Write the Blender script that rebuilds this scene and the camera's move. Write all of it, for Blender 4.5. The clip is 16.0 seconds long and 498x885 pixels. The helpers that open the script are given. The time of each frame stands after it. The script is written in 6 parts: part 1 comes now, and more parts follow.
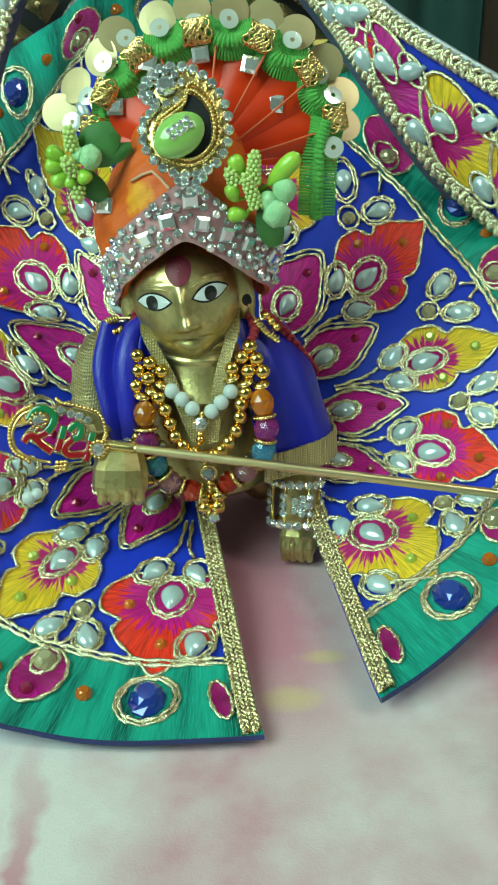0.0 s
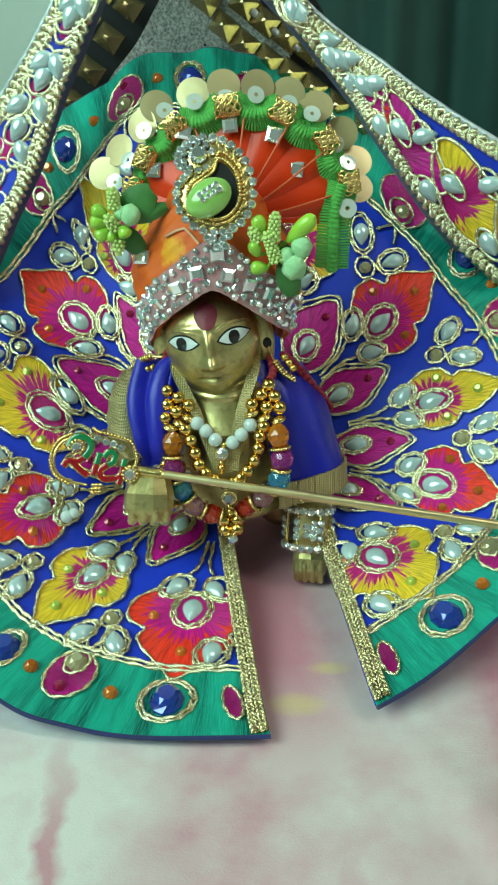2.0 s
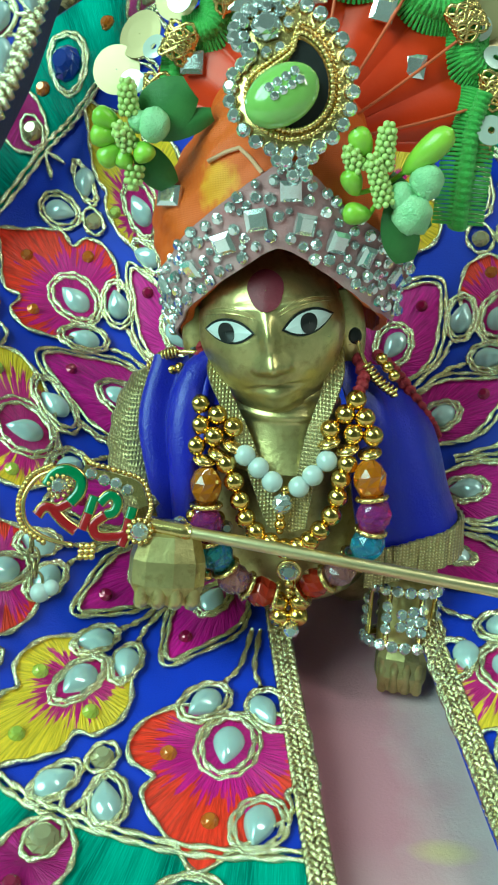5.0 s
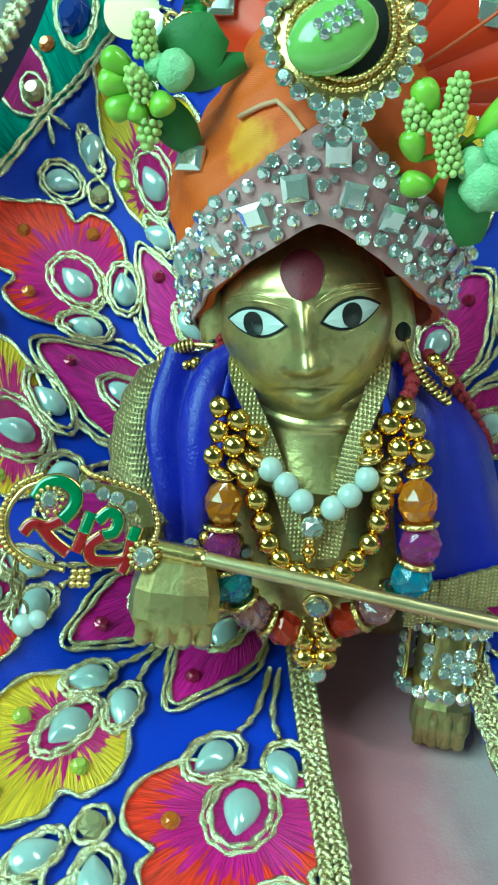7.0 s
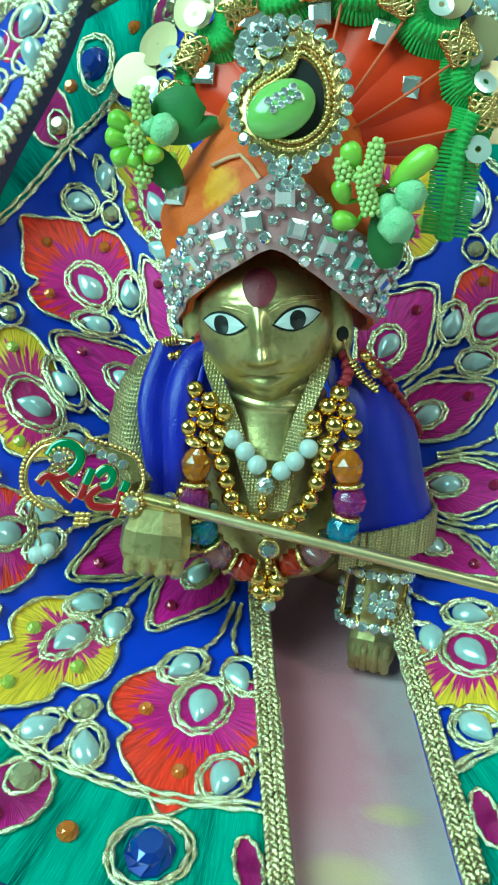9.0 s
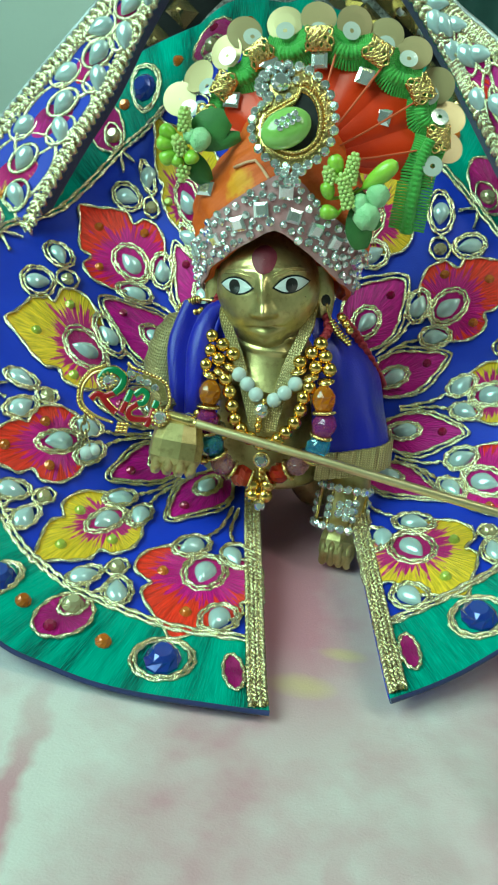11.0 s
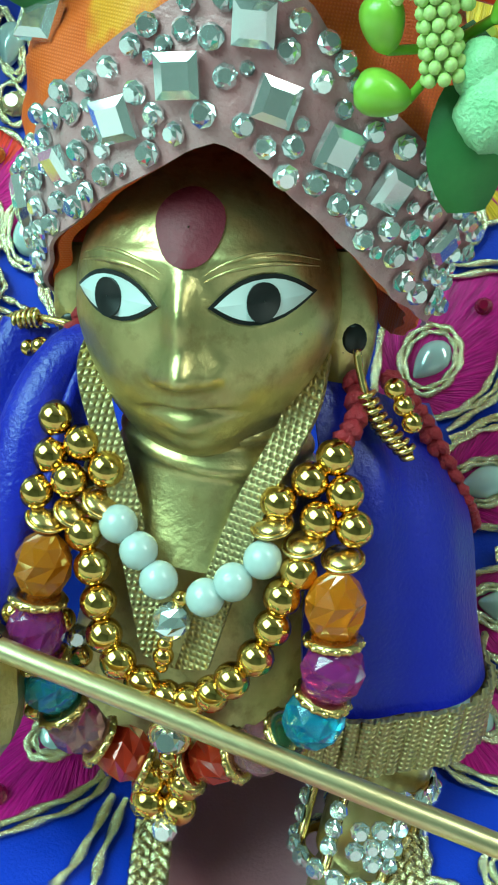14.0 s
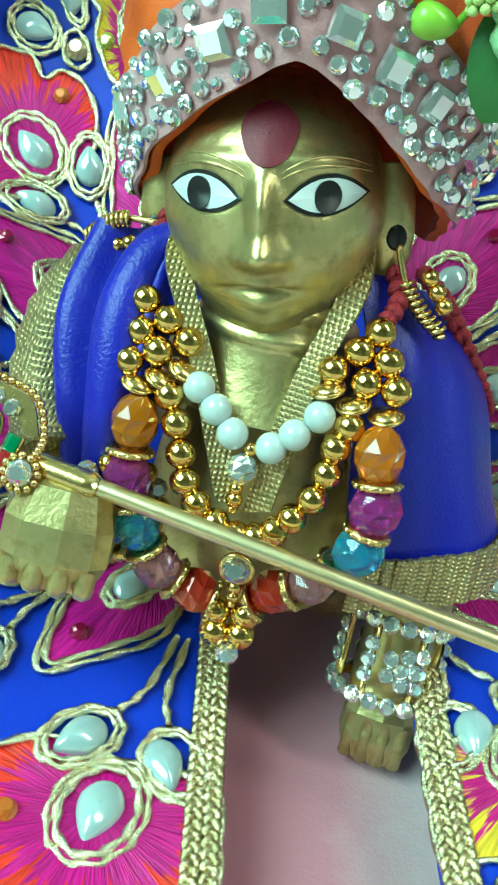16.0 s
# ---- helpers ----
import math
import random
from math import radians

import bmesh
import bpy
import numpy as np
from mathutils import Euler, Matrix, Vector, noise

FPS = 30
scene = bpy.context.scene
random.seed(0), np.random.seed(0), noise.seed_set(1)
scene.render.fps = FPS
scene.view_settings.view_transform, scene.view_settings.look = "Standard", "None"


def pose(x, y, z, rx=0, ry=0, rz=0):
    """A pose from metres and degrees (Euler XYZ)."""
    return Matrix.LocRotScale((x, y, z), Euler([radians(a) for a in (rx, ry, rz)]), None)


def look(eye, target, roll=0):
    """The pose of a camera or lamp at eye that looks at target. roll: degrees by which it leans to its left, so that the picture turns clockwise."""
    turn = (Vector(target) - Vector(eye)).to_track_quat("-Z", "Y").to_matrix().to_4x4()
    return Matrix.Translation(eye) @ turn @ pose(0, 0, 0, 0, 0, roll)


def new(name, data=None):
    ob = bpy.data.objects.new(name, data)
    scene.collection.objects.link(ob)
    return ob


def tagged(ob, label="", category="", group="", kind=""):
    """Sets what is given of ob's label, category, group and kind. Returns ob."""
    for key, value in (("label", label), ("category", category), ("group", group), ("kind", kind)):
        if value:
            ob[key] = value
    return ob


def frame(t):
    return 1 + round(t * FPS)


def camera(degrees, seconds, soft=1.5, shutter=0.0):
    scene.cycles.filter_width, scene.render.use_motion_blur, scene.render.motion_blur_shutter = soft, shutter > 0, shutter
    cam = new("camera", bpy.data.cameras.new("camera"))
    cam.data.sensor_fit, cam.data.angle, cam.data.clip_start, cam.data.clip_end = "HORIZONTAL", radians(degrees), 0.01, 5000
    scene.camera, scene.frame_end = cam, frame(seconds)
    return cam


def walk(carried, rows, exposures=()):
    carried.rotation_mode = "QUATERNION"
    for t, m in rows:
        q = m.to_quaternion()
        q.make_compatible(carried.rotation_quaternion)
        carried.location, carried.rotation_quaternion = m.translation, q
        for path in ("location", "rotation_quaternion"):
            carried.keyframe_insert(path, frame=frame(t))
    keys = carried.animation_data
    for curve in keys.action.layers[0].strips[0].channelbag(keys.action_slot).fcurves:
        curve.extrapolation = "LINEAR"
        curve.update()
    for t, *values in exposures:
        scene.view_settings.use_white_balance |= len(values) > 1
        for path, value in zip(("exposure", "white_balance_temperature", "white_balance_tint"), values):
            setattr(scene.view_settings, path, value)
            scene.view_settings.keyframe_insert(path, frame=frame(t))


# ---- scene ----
cam = camera(29.3, 16.0, 2.0)
PATH = [
    (0, (0.016, -0.263, 0.177), (-0.037, 1.513, -0.742), -1.3),
    (0.5, (0.02, -0.277, 0.184), (-0.06, 1.507, -0.717), -1.4),
    (1, (0.023, -0.288, 0.189), (-0.074, 1.503, -0.696), -1.3),
    (1.5, (0.024, -0.292, 0.189), (-0.088, 1.504, -0.682), -1.1),
    (2, (0.022, -0.289, 0.19), (-0.101, 1.512, -0.671), -0.9),
    (2.5, (0.02, -0.274, 0.182), (-0.11, 1.53, -0.672), -0.7),
    (3, (0.016, -0.252, 0.173), (-0.119, 1.553, -0.678), -0.4),
    (3.5, (0.01, -0.235, 0.17), (-0.131, 1.572, -0.676), -0.2),
    (3.7, (0.006, -0.23, 0.168), (-0.133, 1.577, -0.68), -0.0),
    (5.8, (-0.002, -0.17, 0.143), (-0.157, 1.636, -0.701), 1.2),
    (6, (-0.005, -0.167, 0.142), (-0.154, 1.634, -0.714), 1.5),
    (6.5, (-0.005, -0.161, 0.138), (-0.156, 1.641, -0.719), 1.8),
    (7, (-0.005, -0.161, 0.14), (-0.158, 1.64, -0.716), 2.3),
    (7.5, (-0.004, -0.162, 0.141), (-0.157, 1.641, -0.712), 2.6),
    (8, (-0.002, -0.168, 0.146), (-0.159, 1.636, -0.702), 3.0),
    (8.5, (0.003, -0.181, 0.15), (-0.17, 1.623, -0.697), 3.1),
    (9, (0.011, -0.204, 0.155), (-0.185, 1.594, -0.699), 3.3),
    (9.2, (0.013, -0.215, 0.158), (-0.189, 1.582, -0.695), 3.4),
    (11.3, (0.027, -0.279, 0.161), (-0.197, 1.536, -0.649), 6.9),
    (11.5, (0.029, -0.257, 0.157), (-0.199, 1.555, -0.656), 7.4),
    (12, (0.029, -0.194, 0.143), (-0.195, 1.611, -0.688), 7.7),
    (12.5, (0.02, -0.161, 0.135), (-0.209, 1.64, -0.705), 8.0),
    (13, (0.007, -0.135, 0.126), (-0.217, 1.658, -0.733), 8.4),
    (13.5, (0.005, -0.113, 0.119), (-0.179, 1.689, -0.728), 9.0),
    (14, (0.011, -0.1, 0.123), (-0.208, 1.672, -0.778), 8.9),
    (14.5, (0.011, -0.097, 0.124), (-0.202, 1.671, -0.787), 9.0),
    (15, (0.011, -0.097, 0.123), (-0.192, 1.66, -0.81), 9.1),
    (15.5, (0.01, -0.107, 0.124), (-0.185, 1.65, -0.812), 9.4),
    (16, (0.007, -0.128, 0.119), (-0.18, 1.632, -0.812), 10.1),
]
EXPOSURES = [(0, -0.10, 6800, 10), (3.5, -0.06, 6600, 8), (6.5, 0.12, 5850, -10), (9, 0.1, 5600, -10), (11.5, -0.08, 6600, 4), (12.5, 0.0, 6550, 6), (13.5, 0.24, 5900, -5), (15.2, 0.38, 6000, -1), (16, 0.52, 6000, -3)]
walk(cam, [(t, look(eye, target, roll)) for t, eye, target, roll in PATH], EXPOSURES)

# ---- world and lights ----
world = bpy.data.worlds.new("world")
scene.world = world
world.use_nodes = True
wn = world.node_tree
sky = wn.nodes.new("ShaderNodeTexSky")
sky.sky_type, sky.sun_disc = "NISHITA", False
sky.sun_elevation, sky.sun_rotation = radians(42), radians(250)
wn.links.new(sky.outputs["Color"], wn.nodes["Background"].inputs["Color"])
wn.nodes["Background"].inputs["Strength"].default_value = 0.1


def area_lamp(name, eye, target, sx, sy, watts, colour):
    d = bpy.data.lights.new(name, "AREA")
    d.shape, d.size, d.size_y, d.energy, d.color = "RECTANGLE", sx, sy, watts, colour
    ob = new(name, d)
    ob.matrix_world = look(eye, target)
    return ob


# daylight in the window's opening, and an added fill lamp without any fitting
area_lamp("window_light", (-0.83, -0.72, 1.00), (0.0, 0.0, 0.05), 1.0, 0.9, 27, (0.59, 1.0, 0.88))
area_lamp("fill_light", (0.95, -0.40, 1.40), (0.0, 0.0, 0.05), 0.12, 1.2, 9.0, (0.94, 1.0, 0.87))


# ---- materials ----
def nodes_of(name):
    m = bpy.data.materials.new(name)
    m.use_nodes = True
    return m, m.node_tree, m.node_tree.nodes["Principled BSDF"]


def link(nt, a, b):
    nt.links.new(a, b)


def node(nt, kind, **kw):
    n = nt.nodes.new(kind)
    for k, v in kw.items():
        if k == "operation":
            n.operation = v
        elif k == "data_type":
            n.data_type = v
        elif k == "mode":
            n.blend_type = v
    return n


def math_n(nt, op, a, b=None, c=None):
    n = nt.nodes.new("ShaderNodeMath")
    n.operation = op
    for i, v in enumerate((a, b, c)):
        if v is None:
            continue
        if isinstance(v, (int, float)):
            n.inputs[i].default_value = v
        else:
            nt.links.new(v, n.inputs[i])
    return n.outputs[0]


def mix_n(nt, fac, a, b):
    n = nt.nodes.new("ShaderNodeMix")
    n.data_type = "RGBA"
    for i, v in ((0, fac), (6, a), (7, b)):
        if isinstance(v, (int, float)):
            n.inputs[i].default_value = v
        elif isinstance(v, tuple):
            n.inputs[i].default_value = (*v, 1)
        else:
            nt.links.new(v, n.inputs[i])
    return n.outputs[2]


def noise_n(nt, vec, scale, detail=3.0, rough=0.55):
    n = nt.nodes.new("ShaderNodeTexNoise")
    n.inputs["Scale"].default_value, n.inputs["Detail"].default_value, n.inputs["Roughness"].default_value = scale, detail, rough
    nt.links.new(vec, n.inputs["Vector"])
    return n.outputs["Fac"]


def ramp_n(nt, fac, lo, hi):
    n = nt.nodes.new("ShaderNodeMapRange")
    n.inputs[1].default_value, n.inputs[2].default_value = lo, hi
    nt.links.new(fac, n.inputs[0])
    return n.outputs[0]


def coords(nt, kind="Object"):
    return nt.nodes.new("ShaderNodeTexCoord").outputs[kind]


def bump_n(nt, p, height, strength, dist):
    b = nt.nodes.new("ShaderNodeBump")
    b.inputs["Strength"].default_value, b.inputs["Distance"].default_value = strength, dist
    nt.links.new(height, b.inputs["Height"])
    nt.links.new(b.outputs[0], p.inputs["Normal"])


def surf(name, c1, c2, coarse=60, fine=900, rough=0.5, metal=0.0, bump=0.2, dist=0.0003, rvar=0.15, coat=0.0, sheen=0.0, trans=0.0, ior=1.5, rand=0.0, spec=0.5):
    """Two tones mottled at two scales, with uneven gloss and fine relief."""
    m, nt, p = nodes_of(name)
    v = coords(nt)
    n1, n2 = noise_n(nt, v, coarse), noise_n(nt, v, fine, 4)
    f = math_n(nt, "ADD", math_n(nt, "MULTIPLY", ramp_n(nt, n1, 0.3, 0.7), 0.65), math_n(nt, "MULTIPLY", n2, 0.35))
    col = mix_n(nt, f, c1, c2)
    if rand:
        oi = nt.nodes.new("ShaderNodeObjectInfo")
        hsv = nt.nodes.new("ShaderNodeHueSaturation")
        link(nt, math_n(nt, "MULTIPLY_ADD", oi.outputs["Random"], rand, 1 - rand / 2), hsv.inputs["Value"])
        link(nt, col, hsv.inputs["Color"])
        col = hsv.outputs[0]
    link(nt, col, p.inputs["Base Color"])
    link(nt, math_n(nt, "MULTIPLY_ADD", n2, rvar, rough - rvar / 2), p.inputs["Roughness"])
    p.inputs["Metallic"].default_value = metal
    p.inputs["Coat Weight"].default_value, p.inputs["Coat Roughness"].default_value = coat, 0.08
    p.inputs["Sheen Weight"].default_value = sheen
    p.inputs["Transmission Weight"].default_value, p.inputs["IOR"].default_value = trans, ior
    p.inputs["Specular IOR Level"].default_value = spec
    if bump:
        bump_n(nt, p, n2, bump, dist)
    return m


def thread_streaks(nt, along, across, fine, long):
    """Noise drawn out along the threads."""
    c = nt.nodes.new("ShaderNodeCombineXYZ")
    link(nt, math_n(nt, "MULTIPLY", across, fine), c.inputs[0])
    link(nt, math_n(nt, "MULTIPLY", along, long), c.inputs[1])
    return noise_n(nt, c.outputs[0], 1.0, 3, 0.6)


def embroidery(name, inner, outer, edge):
    """Long satin stitches fanning out from the origin of the UV map (millimetres / 10), inner colour breaking into outer in spikes."""
    m, nt, p = nodes_of(name)
    s = nt.nodes.new("ShaderNodeSeparateXYZ")
    link(nt, coords(nt, "UV"), s.inputs[0])
    ang = math_n(nt, "ARCTAN2", s.outputs[1], s.outputs[0])
    d = math_n(nt, "SQRT", math_n(nt, "ADD", math_n(nt, "POWER", math_n(nt, "ABSOLUTE", s.outputs[0]), 2.0), math_n(nt, "POWER", math_n(nt, "ABSOLUTE", s.outputs[1]), 2.0)))
    st = thread_streaks(nt, d, ang, 8.5, 0.8)
    st2 = thread_streaks(nt, d, ang, 26.0, 1.3)
    reach = math_n(nt, "MULTIPLY_ADD", ramp_n(nt, st, 0.25, 0.75), 1.5, edge - 0.75)
    fac = ramp_n(nt, math_n(nt, "SUBTRACT", d, reach), -0.06, 0.06)
    tone = math_n(nt, "MULTIPLY_ADD", ramp_n(nt, st2, 0.3, 0.7), 0.75, 0.62)
    base = mix_n(nt, fac, inner, outer)
    hsv = nt.nodes.new("ShaderNodeHueSaturation")
    link(nt, tone, hsv.inputs["Value"])
    link(nt, base, hsv.inputs["Color"])
    link(nt, hsv.outputs[0], p.inputs["Base Color"])
    p.inputs["Roughness"].default_value = 0.36
    p.inputs["Specular IOR Level"].default_value = 0.35
    bump_n(nt, p, st2, 0.9, 0.0008)
    return m


def satin_band(name, c1, c2, c3):
    """Satin stitch running across a band: UV in millimetres / 10, u along the band. Broad light and dark streaks paint
    the satin's sheen.
    """
    m, nt, p = nodes_of(name)
    s = nt.nodes.new("ShaderNodeSeparateXYZ")
    link(nt, coords(nt, "UV"), s.inputs[0])
    st = thread_streaks(nt, s.outputs[1], s.outputs[0], 38.0, 1.2)
    big = thread_streaks(nt, s.outputs[1], s.outputs[0], 1.1, 0.06)
    col = mix_n(nt, ramp_n(nt, big, 0.36, 0.60), c1, c2)
    col = mix_n(nt, ramp_n(nt, st, 0.45, 0.8), col, c3)
    link(nt, col, p.inputs["Base Color"])
    p.inputs["Roughness"].default_value = 0.36
    p.inputs["Specular IOR Level"].default_value = 0.22
    bump_n(nt, p, st, 0.6, 0.0005)
    return m


def woven(name, c1, c2, pitch, rough, metal, bump=0.6, stain=None):
    """A fine weave from two crossed waves, with slubs."""
    m, nt, p = nodes_of(name)
    v = coords(nt)
    hs = []
    for axis in ("X", "Z"):
        w = nt.nodes.new("ShaderNodeTexWave")
        w.bands_direction = axis
        w.inputs["Scale"].default_value, w.inputs["Distortion"].default_value, w.inputs["Detail"].default_value = pitch, 1.2, 2
        w.inputs["Detail Scale"].default_value = 2.0
        link(nt, v, w.inputs["Vector"])
        hs.append(w.outputs["Fac"])
    h = math_n(nt, "MULTIPLY", hs[0], hs[1])
    n = noise_n(nt, v, 90)
    col = mix_n(nt, math_n(nt, "MULTIPLY_ADD", h, 0.6, math_n(nt, "MULTIPLY", n, 0.4)), c1, c2)
    if stain:
        place, size, tint = stain
        d = nt.nodes.new("ShaderNodeVectorMath")
        d.operation = "DISTANCE"
        link(nt, v, d.inputs[0])
        d.inputs[1].default_value = place
        col = mix_n(nt, math_n(nt, "MULTIPLY", ramp_n(nt, math_n(nt, "MULTIPLY_ADD", noise_n(nt, v, 420), -0.007, d.outputs["Value"]), size, size * 0.1 - 0.001), 0.6), col, tint)
    link(nt, col, p.inputs["Base Color"])
    link(nt, math_n(nt, "MULTIPLY_ADD", n, 0.25, rough - 0.12), p.inputs["Roughness"])
    p.inputs["Metallic"].default_value = metal
    bump_n(nt, p, h, bump, 0.0004)
    return m


def aged_brass():
    """Old cast brass: rubbed pale gold with olive tarnish in patches, fine pits and dull smears."""
    m, nt, p = nodes_of("aged_brass")
    v = coords(nt)
    patch_, mid, pit = noise_n(nt, v, 75, 4, 0.6), noise_n(nt, v, 330, 4, 0.6), noise_n(nt, v, 1500, 3)
    col = mix_n(nt, ramp_n(nt, patch_, 0.36, 0.66), (0.72, 0.59, 0.28), (0.45, 0.36, 0.15))
    col = mix_n(nt, math_n(nt, "MULTIPLY", ramp_n(nt, mid, 0.52, 0.70), 0.6), col, (0.30, 0.20, 0.07))
    link(nt, col, p.inputs["Base Color"])
    link(nt, math_n(nt, "MULTIPLY_ADD", mid, 0.30, math_n(nt, "MULTIPLY_ADD", patch_, 0.24, 0.10)), p.inputs["Roughness"])
    p.inputs["Metallic"].default_value = 0.88
    bump_n(nt, p, math_n(nt, "ADD", mid, math_n(nt, "MULTIPLY", pit, 0.4)), 0.35, 0.0004)
    return m


BRASS = aged_brass()
GOLD_BEAD = surf("gold_bead_plating", (0.86, 0.57, 0.17), (0.74, 0.46, 0.12), 300, 2500, 0.14, 1.0, 0.04, 0.0001, 0.1)
FLUTE_GOLD = surf("pale_gold_tube", (0.88, 0.74, 0.44), (0.76, 0.60, 0.32), 200, 1800, 0.36, 1.0, 0.12, 0.0002)
GOLD_TRIM = surf("gold_metal", (0.85, 0.62, 0.26), (0.70, 0.48, 0.17), 300, 2000, 0.25, 1.0, 0.15, 0.0002)
ZARI = surf("gold_thread_cord", (0.98, 0.92, 0.70), (0.66, 0.57, 0.34), 420, 3200, 0.22, 1.0, 0.7, 0.0004, 0.2)
ZARI_DARK = surf("antique_gold_braid", (0.86, 0.76, 0.48), (0.34, 0.26, 0.12), 420, 2200, 0.24, 1.0, 0.7, 0.0004, 0.2)
ZARI_CLOTH = woven("gold_woven_cloth", (0.30, 0.23, 0.10), (0.78, 0.64, 0.34), 420, 0.36, 0.8, 0.8)
PEARL = surf("pearl", (0.60, 0.75, 0.77), (0.42, 0.58, 0.62), 150, 900, 0.14, 0.3, 0.0, 0.0002, 0.06, 1.0, rand=0.2)
WHITE_PEARL = surf("white_bead", (0.66, 0.73, 0.72), (0.56, 0.65, 0.65), 150, 900, 0.2, 0.0, 0.0, 0.0002, 0.08, 0.5, trans=0.15)
CRYSTAL = surf("foiled_crystal", (0.90, 0.93, 0.93), (0.74, 0.80, 0.81), 400, 3000, 0.09, 0.85, 0.0, 0.0001, 0.05, rand=0.5)
MIRROR = surf("mirror_stone", (0.90, 0.92, 0.92), (0.82, 0.85, 0.85), 100, 1500, 0.08, 0.8, 0.0, 0.0001, 0.04, rand=0.35)
BLUE_GEM = surf("blue_stone", (0.02, 0.06, 0.42), (0.01, 0.03, 0.25), 300, 1000, 0.08, 0.3, 0.0, 0.0001, 0.04, 1.0)
ORANGE_GEM = surf("orange_stone", (0.75, 0.20, 0.02), (0.45, 0.09, 0.01), 500, 1500, 0.12, 0.3, 0.0, 0.0001, 0.04, 1.0, rand=0.4)
GREEN_GEM = surf("lime_stone", (0.50, 0.58, 0.10), (0.35, 0.45, 0.06), 500, 1500, 0.1, 0.3, 0.0, 0.0001, 0.04, 1.0, rand=0.3)
RUBY_GEM = surf("ruby_stone", (0.42, 0.01, 0.08), (0.22, 0.005, 0.05), 500, 1500, 0.1, 0.3, 0.0, 0.0001, 0.04, 1.0)
TOPAZ_GEM = surf("pale_gold_stone", (0.62, 0.55, 0.33), (0.40, 0.34, 0.18), 500, 1500, 0.1, 0.5, 0.0, 0.0001, 0.04, 1.0)
BLUE_CLOTH = surf("royal_blue_cloth", (0.004, 0.026, 0.44), (0.008, 0.046, 0.62), 40, 2200, 0.48, 0.0, 0.35, 0.0003, 0.15, spec=0.35)
BLUE_SATIN = surf("royal_blue_satin", (0.006, 0.009, 0.30), (0.011, 0.015, 0.44), 60, 1700, 0.32, 0.0, 0.6, 0.0003, 0.14, spec=0.5)
NAVY = surf("navy_velvet", (0.006, 0.010, 0.07), (0.012, 0.018, 0.12), 80, 2000, 0.8, 0.0, 0.4, 0.0004, sheen=0.3)
RED_STITCH = embroidery("red_embroidery", (0.62, 0.005, 0.24), (0.86, 0.036, 0.014), 1.34)
YELLOW_STITCH = embroidery("yellow_embroidery", (0.58, 0.006, 0.19), (0.80, 0.52, 0.03), 1.14)
MAGENTA_STITCH = embroidery("magenta_embroidery", (0.42, 0.004, 0.17), (0.56, 0.006, 0.26), 0.9)
GREEN_BAND = satin_band("teal_satin_stitch", (0.0, 0.075, 0.060), (0.002, 0.33, 0.24), (0.012, 0.50, 0.38))
ORANGE_CLOTH = woven("orange_turban_cloth", (0.70, 0.085, 0.006), (0.86, 0.165, 0.010), 950, 0.5, 0.0, 0.3, ((-0.0205, -0.002, 0.1175), 0.0022, (0.92, 0.48, 0.02)))
ORANGE_SATIN = surf("orange_red_satin", (0.62, 0.030, 0.004), (0.74, 0.050, 0.007), 50, 1800, 0.34, 0.0, 0.1, 0.0002, 0.12, spec=0.35)
CLEAR_BAND = surf("mauve_net_band", (0.46, 0.13, 0.15), (0.66, 0.44, 0.45), 90, 2200, 0.3, 0.1, 0.4, 0.0003)
LACE_GREEN = surf("green_thread", (0.045, 0.34, 0.045), (0.09, 0.48, 0.07), 200, 1800, 0.5, 0.0, 0.8, 0.0006, sheen=0.2)
SEQUIN = surf("champagne_sequin", (0.52, 0.41, 0.22), (0.42, 0.32, 0.16), 120, 900, 0.34, 0.35, 0.03, 0.0001, 0.1, rand=0.3)
CLEAR_SEQUIN = surf("clear_sequin", (0.72, 0.76, 0.70), (0.60, 0.66, 0.60), 200, 1200, 0.12, 0.3, 0.05, 0.0002, 0.1, 0.6)
GREEN_STONE = surf("green_enamel_stone", (0.24, 0.50, 0.10), (0.30, 0.56, 0.14), 80, 900, 0.15, 0.0, 0.02, 0.0001, 0.08, 0.8)
BUD_GREEN = surf("lime_plastic_bud", (0.22, 0.50, 0.03), (0.36, 0.62, 0.07), 120, 1500, 0.3, 0.0, 0.1, 0.0002, 0.1, 0.3, rand=0.2)
BUD_LIGHT = surf("pale_green_seed", (0.44, 0.62, 0.14), (0.60, 0.72, 0.28), 300, 2000, 0.4, 0.0, 0.2, 0.0003)
BUD_FROST = surf("frosted_green_bud", (0.28, 0.62, 0.28), (0.45, 0.74, 0.42), 300, 2200, 0.45, 0.0, 0.8, 0.0006, coat=0.2)
LEAF = surf("green_ribbon_leaf", (0.03, 0.14, 0.03), (0.06, 0.22, 0.05), 200, 1500, 0.5, 0.0, 0.3, 0.0003)
AMBER = surf("amber_glass", (0.90, 0.30, 0.012), (0.78, 0.20, 0.008), 200, 1500, 0.05, 0.0, 0.0, 0.0001, 0.03, 0.4, trans=0.6)
MAGENTA_GLASS = surf("magenta_glass", (0.72, 0.08, 0.45), (0.55, 0.04, 0.34), 200, 1500, 0.05, 0.0, 0.0, 0.0001, 0.03, 0.3, trans=0.75)
TURQ_GLASS = surf("turquoise_glass", (0.10, 0.58, 0.78), (0.06, 0.42, 0.62), 200, 1500, 0.05, 0.0, 0.0, 0.0001, 0.03, 0.3, trans=0.75)
ROSE_GLASS = surf("rose_glass", (0.80, 0.38, 0.46), (0.66, 0.28, 0.36), 200, 1500, 0.05, 0.0, 0.0, 0.0001, 0.03, 0.3, trans=0.75)
